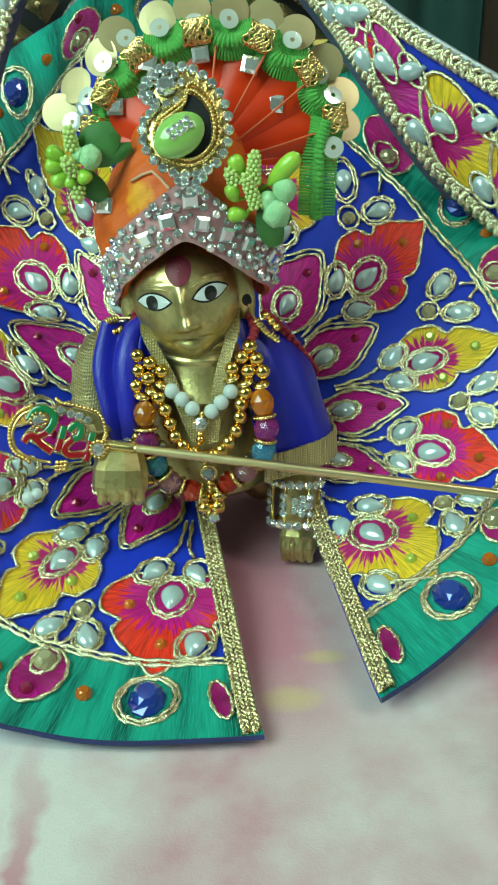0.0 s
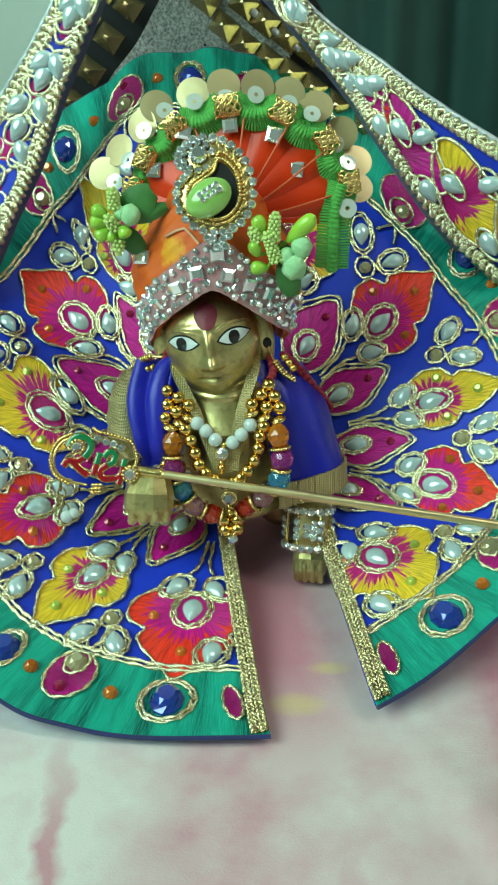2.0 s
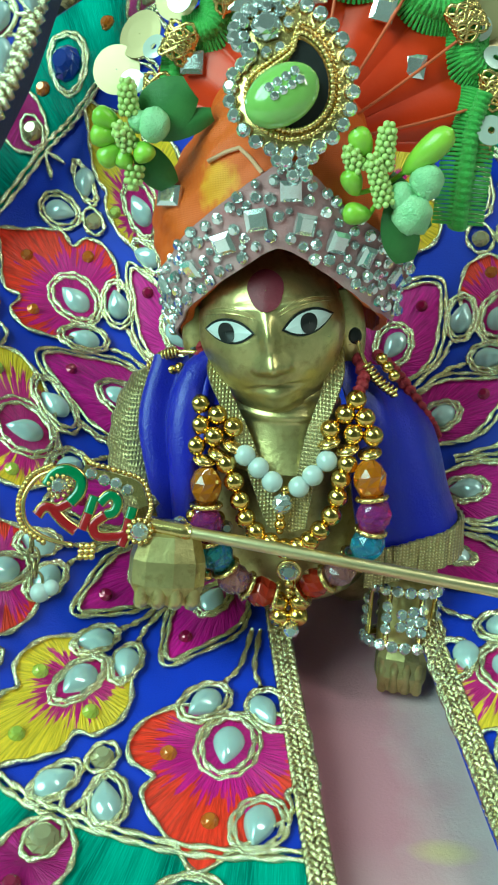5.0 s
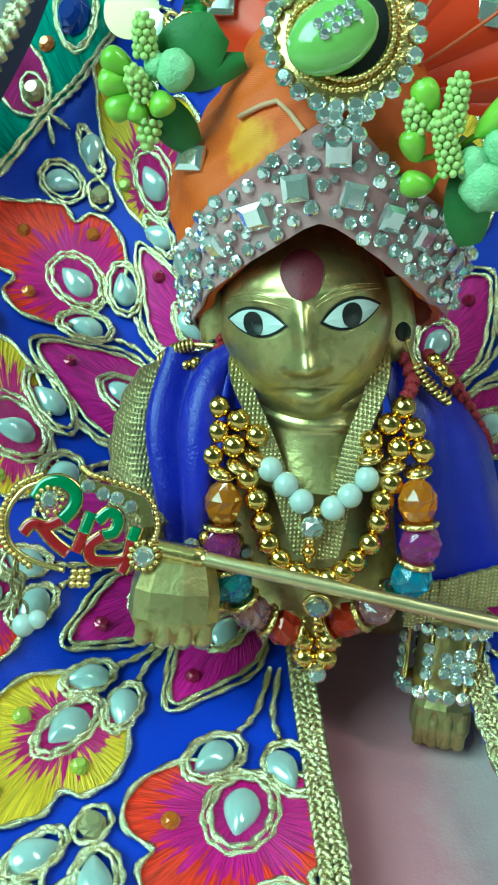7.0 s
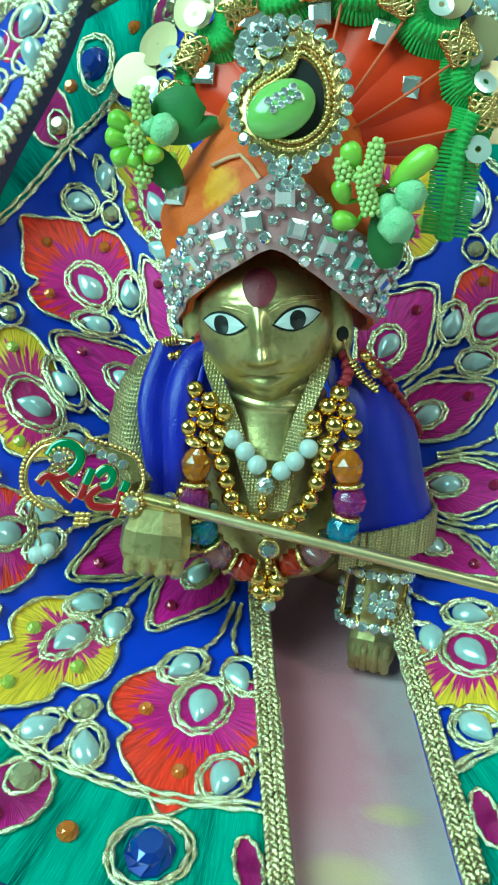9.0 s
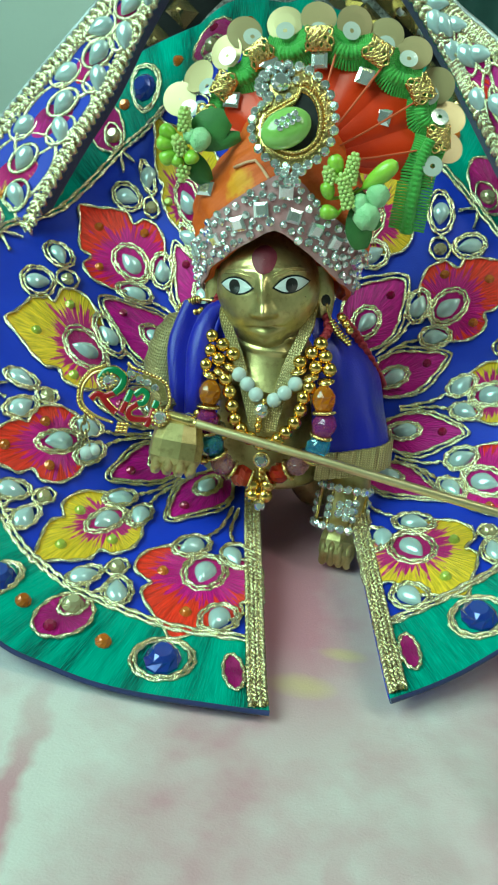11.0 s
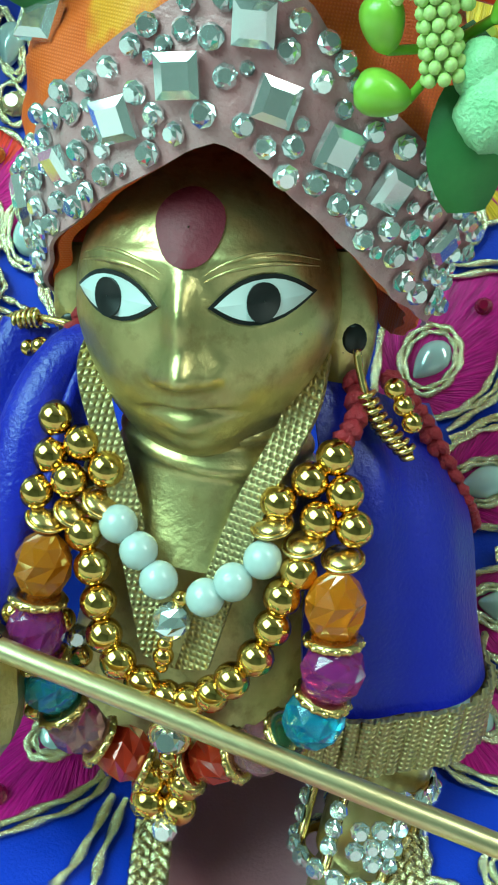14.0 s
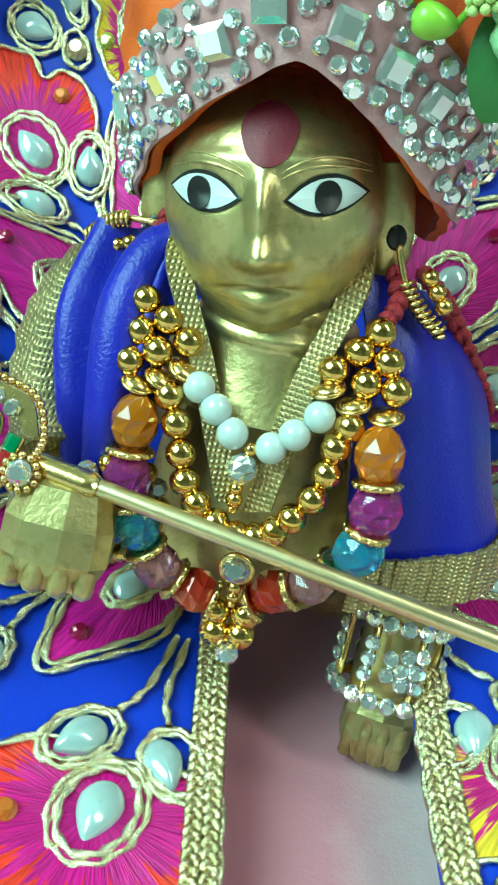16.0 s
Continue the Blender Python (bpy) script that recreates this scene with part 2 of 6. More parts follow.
RED_GLASS = surf("red_glass", (0.72, 0.05, 0.015), (0.5, 0.025, 0.012), 200, 1500, 0.09, 0.1, 0.0, 0.0001, 0.04, 0.5, trans=0.3)
RED_THREAD = surf("red_thread", (0.40, 0.015, 0.03), (0.25, 0.01, 0.02), 400, 2500, 0.6, 0.0, 0.8, 0.0005)
ENAMEL_RED = surf("red_enamel", (0.28, 0.008, 0.012), (0.34, 0.012, 0.016), 200, 900, 0.12, 0.0, 0.03, 0.0001, 0.05, 0.3)
ENAMEL_GREEN = surf("green_enamel", (0.008, 0.15, 0.05), (0.012, 0.19, 0.07), 200, 900, 0.12, 0.0, 0.03, 0.0001, 0.05, 0.8)
EYE_WHITE = surf("white_eye_paint", (0.66, 0.70, 0.70), (0.60, 0.65, 0.66), 300, 1500, 0.3, 0.0, 0.03, 0.0001, 0.1, 0.3)
BLACK_PAINT = surf("black_paint", (0.006, 0.006, 0.007), (0.014, 0.013, 0.013), 300, 1500, 0.32, 0.0, 0.1, 0.0001)
MAROON_PAINT = surf("maroon_paint", (0.14, 0.008, 0.022), (0.20, 0.015, 0.035), 260, 1600, 0.55, 0.0, 0.3, 0.0003)
STUD_GOLD = surf("gold_plastic_stud", (0.52, 0.42, 0.22), (0.34, 0.26, 0.12), 200, 1200, 0.25, 0.85, 0.1, 0.0003)
GLITTER = surf("grey_glitter", (0.03, 0.03, 0.03), (0.75, 0.76, 0.76), 900, 2600, 0.3, 0.7, 1.0, 0.0008)
BLACK_CLOTH = surf("black_cloth", (0.008, 0.008, 0.009), (0.02, 0.02, 0.022), 90, 1800, 0.75, 0.0, 0.4, 0.0004)
SILVER_EDGE = surf("silver_cord", (0.55, 0.58, 0.60), (0.35, 0.38, 0.42), 400, 2400, 0.3, 0.9, 0.6, 0.0005)
WALL_PAINT = surf("pale_mint_wall_paint", (0.60, 0.72, 0.66), (0.66, 0.77, 0.71), 3, 160, 0.75, 0.0, 0.15, 0.001)
PLASTER = surf("mint_plaster", (0.28, 0.32, 0.28), (0.34, 0.38, 0.34), 3, 160, 0.8, 0.0, 0.15, 0.001)
CEIL_PAINT = surf("off_white_ceiling_paint", (0.58, 0.60, 0.56), (0.64, 0.66, 0.62), 3, 160, 0.8, 0.0, 0.1, 0.001)
FLOOR_STONE = surf("grey_floor_stone", (0.16, 0.155, 0.145), (0.23, 0.22, 0.205), 4, 120, 0.4, 0.0, 0.1, 0.001)
CURTAIN = surf("bottle_green_curtain", (0.006, 0.036, 0.030), (0.013, 0.070, 0.058), 12, 900, 0.75, 0.0, 0.3, 0.0005, sheen=0.15)
DARK_WOOD = surf("dark_brown_wood", (0.035, 0.018, 0.012), (0.06, 0.03, 0.02), 8, 200, 0.5, 0.0, 0.2, 0.001)
FRAME_WHITE = surf("white_window_paint", (0.70, 0.70, 0.68), (0.78, 0.78, 0.76), 8, 200, 0.5, 0.0, 0.1, 0.001)


def pink_cloth():
    """Off-white cotton with soft pink dyed bands and two faint turmeric marks; long streaks also paint fold shading."""
    m, nt, p = nodes_of("pink_dyed_cotton")
    v = coords(nt)
    # lengthwise noise: dye and the folds' soft shading put into one colour
    mp = nt.nodes.new("ShaderNodeMapping")
    mp.inputs["Scale"].default_value, mp.inputs["Rotation"].default_value = (1.0, 0.16, 1.0), (0, 0, radians(-8))
    link(nt, v, mp.inputs["Vector"])
    big = noise_n(nt, mp.outputs[0], 17.0, 2.0, 0.5)
    mid = noise_n(nt, v, 70.0, 3.0)
    fine = noise_n(nt, v, 1500.0, 4.0)
    f = ramp_n(nt, math_n(nt, "ADD", big, math_n(nt, "MULTIPLY", math_n(nt, "SUBTRACT", mid, 0.5), 0.35)), 0.42, 0.80)
    s0 = nt.nodes.new("ShaderNodeSeparateXYZ")
    link(nt, v, s0.inputs[0])
    stripe = ramp_n(nt, math_n(nt, "ABSOLUTE", math_n(nt, "SUBTRACT", math_n(nt, "MULTIPLY_ADD", s0.outputs[1], 0.12, s0.outputs[0]), math_n(nt, "MULTIPLY_ADD", mid, 0.020, -0.003))), 0.042, 0.008)
    f = math_n(nt, "MAXIMUM", f, math_n(nt, "MULTIPLY", stripe, math_n(nt, "MULTIPLY", ramp_n(nt, s0.outputs[1], -0.125, -0.05), 1.0)))
    a0, a1 = (math_n(nt, "MULTIPLY_ADD", s0.outputs[1], 0.13, s0.outputs[0]), s0.outputs[1])
    for x, wide, deep, near in ((-0.056, 0.0050, 0.85, -0.075), (0.0175, 0.009, 0.6, -0.085), (-0.028, 0.006, 0.5, -0.105), (0.047, 0.008, 0.6, -0.09), (-0.10, 0.006, 0.7, -0.06)):
        line_ = ramp_n(nt, math_n(nt, "ABSOLUTE", math_n(nt, "SUBTRACT", math_n(nt, "MULTIPLY_ADD", mid, -0.012, a0), x - 0.006)), wide, wide * 0.25)
        f = math_n(nt, "MAXIMUM", f, math_n(nt, "MULTIPLY", line_, math_n(nt, "MULTIPLY", ramp_n(nt, a1, near, near - 0.05), deep)))
    col = mix_n(nt, f, (0.67, 0.61, 0.60), (0.52, 0.20, 0.26))
    for x, y, rx, ry in ((0.0300, -0.0520, 0.0065, 0.0030), (0.0195, -0.0690, 0.0085, 0.0050)):
        s = nt.nodes.new("ShaderNodeSeparateXYZ")
        link(nt, v, s.inputs[0])
        dx = math_n(nt, "POWER", math_n(nt, "ABSOLUTE", math_n(nt, "DIVIDE", math_n(nt, "SUBTRACT", s.outputs[0], x), rx)), 2.0)
        dy = math_n(nt, "POWER", math_n(nt, "ABSOLUTE", math_n(nt, "DIVIDE", math_n(nt, "SUBTRACT", s.outputs[1], y), ry)), 2.0)
        spot = ramp_n(nt, math_n(nt, "ADD", math_n(nt, "ADD", dx, dy), mid), 1.9, 0.4)
        col = mix_n(nt, math_n(nt, "MULTIPLY", spot, 0.55), col, (0.66, 0.52, 0.16))
    link(nt, col, p.inputs["Base Color"])
    p.inputs["Roughness"].default_value = 0.8
    p.inputs["Sheen Weight"].default_value = 0.2
    bump_n(nt, p, fine, 0.35, 0.0004)
    return m


PINK_CLOTH = pink_cloth()


# ---- mesh building, in millimetres ----
def vec(*a):
    return np.array(a, float)


def norm(v):
    return v / max(np.linalg.norm(v), 1e-12)


class Mesh:
    """Collects vertices and faces in millimetres; faces carry a material slot and, if asked, UVs."""

    def __init__(self):
        self.v, self.f, self.m, self.uv, self.more = [], [], [], [], []

    def add(self, verts, faces, slot=0, uvs=None):
        o = len(self.v)
        self.v += [tuple(p) for p in verts]
        self.uv += [tuple(q) for q in uvs] if uvs is not None else [(0.0, 0.0)] * len(verts)
        self.f += [tuple(i + o for i in f) for f in faces]
        self.m += [slot] * len(faces)
        return self

    def grid(self, pts, closed_u=False, closed_v=False, slot=0, uvs=None):
        n, k = len(pts), len(pts[0])
        faces = []
        for i in range(n if closed_u else n - 1):
            for j in range(k if closed_v else k - 1):
                a, b = (i + 1) % n, (j + 1) % k
                faces.append((i * k + j, i * k + b, a * k + b, a * k + j))
        return self.add([p for row in pts for p in row], faces, slot, [q for row in uvs for q in row] if uvs else None)

    def tube(self, path, radius, sides=6, closed=False, slot=0, flat=1.0, up=None, twist=0.0):
        path = [np.array(p, float) for p in path]
        n = len(path)
        rows = []
        u = None
        for i, p in enumerate(path):
            a, b = (path[(i - 1) % n], path[(i + 1) % n]) if closed else (path[max(i - 1, 0)], path[min(i + 1, n - 1)])
            d = norm(b - a)
            if up is not None:
                u = norm(np.cross(d, up))
            elif u is None:
                u = norm(np.cross(d, (0.31, 0.2, 0.93) if abs(d[2]) < 0.9 else (1, 0, 0)))
            else:
                u = norm(u - d * (u @ d))
            w = np.cross(d, u)
            r = radius(i / max(n - 1, 1)) if callable(radius) else radius
            rows.append([p + r * (1 + (0.34 * math.cos(2 * t - twist * i) if twist else 0.0)) * (math.cos(t) * u + flat * math.sin(t) * w) for t in np.linspace(0, 2 * math.pi, sides, endpoint=False)])
        self.grid(rows, closed, True, slot)
        if not closed:
            k, o = sides, len(self.v) - n * sides
            self.f += [tuple(o + j for j in range(k)), tuple(o + (n - 1) * k + j for j in reversed(range(k)))]
            self.m += [slot, slot]
        return self

    def ball(self, c, r, rings=8, segs=12, slot=0, m=None):
        r = np.array(r if hasattr(r, "__len__") else (r, r, r), float)
        m = np.eye(3) if m is None else m
        c = np.array(c, float)
        vs = [c + m @ (r * vec(0, 0, 1))]
        for i in range(1, rings):
            t = math.pi * i / rings
            vs += [c + m @ (r * vec(math.sin(t) * math.cos(q), math.sin(t) * math.sin(q), math.cos(t))) for q in np.linspace(0, 2 * math.pi, segs, endpoint=False)]
        vs.append(c + m @ (r * vec(0, 0, -1)))
        fs = [(0, 1 + j, 1 + (j + 1) % segs) for j in range(segs)]
        for i in range(rings - 2):
            a, b = 1 + i * segs, 1 + (i + 1) * segs
            fs += [(a + j, b + j, b + (j + 1) % segs, a + (j + 1) % segs) for j in range(segs)]
        a, e = 1 + (rings - 2) * segs, len(vs) - 1
        fs += [(a + j, e, a + (j + 1) % segs) for j in range(segs)]
        return self.add(vs, fs, slot)

    def box(self, lo, hi, slot=0, bevel=0.0):
        bm = bmesh.new()
        bmesh.ops.create_cube(bm, size=1)
        for v in bm.verts:
            v.co = Vector([lo[i] + (v.co[i] + 0.5) * (hi[i] - lo[i]) for i in range(3)])
        if bevel:
            bmesh.ops.bevel(bm, geom=bm.edges[:], offset=bevel, segments=2, affect="EDGES")
        bm.verts.index_update()
        self.add([v.co for v in bm.verts], [[v.index for v in f.verts] for f in bm.faces], slot)
        bm.free()
        return self

    def data(self, name, mats, smooth=True):
        me = bpy.data.meshes.new(name)
        me.from_pydata([(p[0] / 1000, p[1] / 1000, p[2] / 1000) for p in self.v], [], self.f)
        for m in (mats if isinstance(mats, (list, tuple)) else [mats]):
            me.materials.append(m)
        me.polygons.foreach_set("material_index", self.m)
        me.polygons.foreach_set("use_smooth", [smooth] * len(self.f))
        if any(q != (0.0, 0.0) for q in self.uv):
            lay = me.uv_layers.new(name="UVMap")
            idx = np.zeros(len(me.loops), int)
            me.loops.foreach_get("vertex_index", idx)
            lay.data.foreach_set("uv", np.array(self.uv, float)[idx].ravel())
        me.update()
        return me


def part(name, mesh, mats, parent=None, label="", smooth=True):
    ob = new(name, mesh.data(name, mats, smooth))
    ob.parent = parent
    return tagged(ob, label)


def piece(name, data, parent, place, x=(1, 0, 0), z=(0, 0, 1), scale=(1, 1, 1), label=""):
    """One more object on shared mesh data: local z along z, local x as near x as may be; place in millimetres."""
    z = norm(np.array(z, float))
    x = np.array(x, float)
    x = norm(x - z * (x @ z))
    y = np.cross(z, x)
    ob = new(name, data)
    ob.parent = parent
    ob.matrix_basis = Matrix(((x[0] * scale[0], y[0] * scale[1], z[0] * scale[2], place[0] / 1000), (x[1] * scale[0], y[1] * scale[1], z[1] * scale[2], place[1] / 1000), (x[2] * scale[0], y[2] * scale[1], z[2] * scale[2], place[2] / 1000), (0, 0, 0, 1)))
    return tagged(ob, label)


def thing(name, label, category, group="", kind=""):
    return tagged(new(name), label, category, group, kind)


def spline(pts, n, closed=False):
    """Catmull-Rom through the points, n samples."""
    p = [np.array(q, float) for q in pts]
    k = len(p)
    out = []
    for s in np.linspace(0, k if closed else k - 1, n, endpoint=not closed):
        i = min(int(s), k - 1 if closed else k - 2)
        f = s - i
        if closed:
            a, b, c, d = p[(i - 1) % k], p[i % k], p[(i + 1) % k], p[(i + 2) % k]
        else:
            b, c = p[i], p[i + 1]
            a = p[i - 1] if i > 0 else 2 * b - c
            d = p[i + 2] if i + 2 < k else 2 * c - b
        out.append(0.5 * (2 * b + (c - a) * f + (2 * a - 5 * b + 4 * c - d) * f * f + (3 * b - a - 3 * c + d) * f ** 3))
    return out


def loft(rows, n, k):
    """A sheet through rows of control points: n samples along each row's order of rows, k along the rows."""
    wide = [spline(r, k) for r in rows]
    cols = [spline([w[j] for w in wide], n) for j in range(k)]
    return [[cols[j][i] for j in range(k)] for i in range(n)]


def thick(mesh, grid, t, slot=0, uvs=None):
    """A grid given thickness: front, back and rim."""
    n, k = len(grid), len(grid[0])
    g = np.array(grid, float)
    du = np.gradient(g, axis=0)
    dv = np.gradient(g, axis=1)
    nn = np.cross(dv, du)
    nn /= np.maximum(np.linalg.norm(nn, axis=2, keepdims=True), 1e-9)
    back = g - nn * t
    mesh.grid(g.tolist(), slot=slot, uvs=uvs)
    mesh.grid(back[::-1].tolist(), slot=slot, uvs=uvs[::-1] if uvs else None)
    ring = [(0, j) for j in range(k)] + [(i, k - 1) for i in range(1, n)] + [(n - 1, j) for j in range(k - 2, -1, -1)] + [(i, 0) for i in range(n - 2, 0, -1)]
    mesh.grid([[g[i, j].tolist() for i, j in ring], [back[i, j].tolist() for i, j in ring]], closed_v=True, slot=slot)
    return mesh


def braid(path, normal, width, strands=3, pitch=5.0, r=0.7):
    """Strands that weave over one another along a path; returns their centre lines."""
    path = [np.array(p, float) for p in path]
    length = sum(np.linalg.norm(b - a) for a, b in zip(path, path[1:]))
    n = max(int(length / pitch * 8), 8)
    fine = spline(path, n)
    lines = []
    for s in range(strands):
        line = []
        for i, p in enumerate(fine):
            d = norm(fine[min(i + 1, n - 1)] - fine[max(i - 1, 0)])
            nn = np.array(normal(i / (n - 1)) if callable(normal) else normal, float)
            side = norm(np.cross(d, nn))
            a = i / n * length / pitch * 2 * math.pi + s * 2 * math.pi / strands
            line.append(p + side * width / 2 * math.sin(a) + nn * r * 0.9 * math.sin(2 * a))
        lines.append(line)
    return lines


# shared meshes for repeats, 1 mm across unless said
def gem_mesh(name, mat, facets=8, tall=0.45, table=0.55):
    m = Mesh()
    rows = [[(rr * math.cos(t), rr * math.sin(t), h) for t in np.linspace(0, 2 * math.pi, facets, endpoint=False) + o] for rr, h, o in ((0.5, -0.05, 0), (0.5, 0.08, 0), (0.5 * (1 + table) / 2 * 1.02, tall * 0.68, math.pi / facets), (0.5 * table, tall, 0))]
    m.grid(rows, closed_v=True)
    m.f.append(tuple(3 * facets + j for j in range(facets)))
    m.m.append(0)
    return m.data(name, mat, False)


def drop_mesh(name, mat):
    """A half drop, 1.5 long in x, 1 wide, domed."""
    m = Mesh()
    rows = []
    for i in range(9):
        h = i / 8
        s = math.cos(h * math.pi / 2)
        row = []
        for t in np.linspace(0, 2 * math.pi, 20, endpoint=False):
            x, y = math.cos(t), math.sin(t)
            y *= 1 - 0.30 * max(x, -0.3) - 0.25 * max(x, 0) ** 2
            row.append((0.75 * x * (s if i < 8 else 0.02), 0.5 * y * (s if i < 8 else 0.02), 0.42 * math.sin(h * math.pi / 2)))
        rows.append(row)
    m.grid(rows, closed_v=True)
    return m.data(name, mat)


def square_mesh(name, mat):
    m = Mesh()
    rows = [[(a * sx, a * sy, h) for sx, sy in ((-1, -1), (1, -1), (1, 1), (-1, 1))] for a, h in ((0.5, -0.1), (0.5, 0.14), (0.30, 0.26))]
    m.grid(rows, closed_v=True)
    m.f.append((8, 9, 10, 11))
    m.m.append(0)
    return m.data(name, mat, False)


def bead_mesh(name, mat, rx=0.5, ry=0.5, facets=0):
    m = Mesh()
    if facets:
        rows = [[(rr * math.cos(t), rr * math.sin(t), h) for t in np.linspace(0, 2 * math.pi, facets, endpoint=False) + o] for rr, h, o in ((0.18, -ry, 0), (rx * 0.75, -ry * 0.72, 0.3), (rx, -ry * 0.25, 0), (rx, ry * 0.25, 0.3), (rx * 0.75, ry * 0.72, 0), (0.18, ry, 0.3))]
        m.grid(rows, closed_v=True)
        m.f += [tuple(reversed(range(facets))), tuple(5 * facets + j for j in range(facets))]
        m.m += [0, 0]
        return m.data(name, mat, False)
    m.ball((0, 0, 0), (rx, rx, ry), 10, 16)
    return m.data(name, mat)


RHINESTONE = gem_mesh("rhinestone", CRYSTAL)
BLUE_G, ORANGE_G, GREEN_G, RUBY_G, TOPAZ_G = (gem_mesh(n, m, 10, 0.42, 0.5) for n, m in (("blue_gem", BLUE_GEM), ("orange_gem", ORANGE_GEM), ("lime_gem", GREEN_GEM), ("ruby_gem", RUBY_GEM), ("topaz_gem", TOPAZ_GEM)))
DROP = drop_mesh("pearl", PEARL)
SQUARE = square_mesh("mirror_square", MIRROR)
GOLD_BALL = bead_mesh("gold_bead", GOLD_BEAD)
WHITE_BALL = bead_mesh("white_bead", WHITE_PEARL)


# ---- the room ----
def block(name, lo, hi, mat, label, cat="wall", bevel=0.0):
    m = Mesh().box([v * 1000 for v in lo], [v * 1000 for v in hi], bevel=bevel * 1000)
    return tagged(new(name, m.data(name, mat, False)), label, cat, kind="structure")


block("floor", (-1.7, -2.1, -0.80), (1.7, 0.95, -0.75), FLOOR_STONE, "grey polished stone floor of the room", "floor")
block("ceiling", (-1.7, -2.1, 1.75), (1.7, 0.95, 1.80), CEIL_PAINT, "plain off-white painted ceiling of the room", "ceiling")
block("wall_north", (-1.7, 0.80, -0.75), (1.7, 0.95, 1.75), WALL_PAINT, "pale mint painted wall behind the shrine seat")
# the ceiling and the next three walls are unseen, toned for their bounce light
block("wall_south", (-1.7, -2.1, -0.75), (1.7, -1.95, 1.75), PLASTER, "plain dull mint plastered wall")
block("wall_east", (1.55, -1.95, -0.75), (1.7, 0.80, 1.75), PLASTER, "plain dull mint plastered side wall")
# west wall, with the window's opening through it
WY0, WY1, WZ0, WZ1 = -1.27, -0.17, 0.50, 1.50
west = Mesh()
for lo, hi in (((-1.00, -1.95, -0.75), (-0.85, WY0, 1.75)), ((-1.00, WY1, -0.75), (-0.85, 0.80, 1.75)), ((-1.00, WY0, -0.75), (-0.85, WY1, WZ0)), ((-1.00, WY0, WZ1), (-0.85, WY1, 1.75))):
    west.box([v * 1000 for v in lo], [v * 1000 for v in hi])
tagged(new("wall_west", west.data("wall_west", PLASTER, False)), "dull mint plastered side wall with a window opening", "wall", kind="structure")
wf = Mesh()
for lo, hi in (((-0.96, WY0, WZ0), (-0.90, WY0 + 0.05, WZ1)), ((-0.96, WY1 - 0.05, WZ0), (-0.90, WY1, WZ1)), ((-0.96, WY0 + 0.05, WZ0), (-0.90, WY1 - 0.05, WZ0 + 0.05)), ((-0.96, WY0 + 0.05, WZ1 - 0.05), (-0.90, WY1 - 0.05, WZ1)), ((-0.95, -0.74, WZ0 + 0.05), (-0.91, -0.70, WZ1 - 0.05))):
    wf.box([v * 1000 for v in lo], [v * 1000 for v in hi], bevel=4)
tagged(new("window_1", wf.data("window_1", FRAME_WHITE, False)), "white painted window frame in the side wall", "window", kind="structure")

# dark green curtain behind the seat, hung in folds, and the brown post beside it
cg = []
for i in range(14):
    z = -700 + i * 170
    cg.append([(20 + 9.0 * j, 640 + 16 * math.sin(j * 0.55) + 7 * math.sin(j * 1.31 + 1.0) + 2 * math.sin(i * 0.8 + j * 0.3), z) for j in range(100)])
curtain = thing("curtain", "dark bottle green curtain hanging in soft folds", "curtain")
part("curtain_cloth", thick(Mesh(), cg, 2.0), CURTAIN, curtain)
rod = Mesh().tube([(-20, 640, 1520), (960, 640, 1520)], 9, 12)
part("curtain_rail", rod, DARK_WOOD, curtain)
post = thing("wooden_post", "dark brown wooden post standing against the curtain", "post")
part("post_shaft", Mesh().box((192, 585, -750), (222, 612, 1700), bevel=3), DARK_WOOD, post)

# the table under the cloth
table = thing("table", "dark brown wooden table hidden under a cotton cloth", "table")
part("tabletop", Mesh().box((-600, -520, -32), (600, 420, -4), bevel=4), DARK_WOOD, table)
for x in (-560, 520):
    for y in (-480, 380):
        part("leg", Mesh().box((x, y, -750), (x + 40, y + 40, -32), bevel=4), DARK_WOOD, table)


def cloth_height(x, y):
    """Shallow creases and waves of the cotton cloth, millimetres; flat where the figure stands."""
    n = noise.noise(Vector((x / 55, y / 90, 0.3))) * 2.2 + noise.noise(Vector((x / 17 + y / 60, y / 40, 2.0))) * 0.8
    crease = 6.0 * math.exp(-((x + 78 + (y + 130) * 0.16) / 7) ** 2) + 3.4 * math.exp(-((x - 74 + (y + 120) * 0.5) / 9) ** 2)
    rise = min(1.0, max(0.0, (-y - 78) / 40))
    return -1.2 + n * (0.25 + 0.75 * rise) * 0.85 + crease * rise


cloth = thing("table_cloth", "off-white cotton cloth with soft pink dyed bands, slightly creased", "tablecloth")
xs = np.concatenate([np.linspace(-620, -170, 24), np.linspace(-165, 165, 150), np.linspace(170, 620, 24)])
ys = np.concatenate([np.linspace(-540, -190, 20), np.linspace(-186, 80, 110), np.linspace(85, 440, 16)])
part("cloth_sheet", thick(Mesh(), [[(x, y, cloth_height(x, y)) for x in xs] for y in ys], -1.0), PINK_CLOTH, cloth)

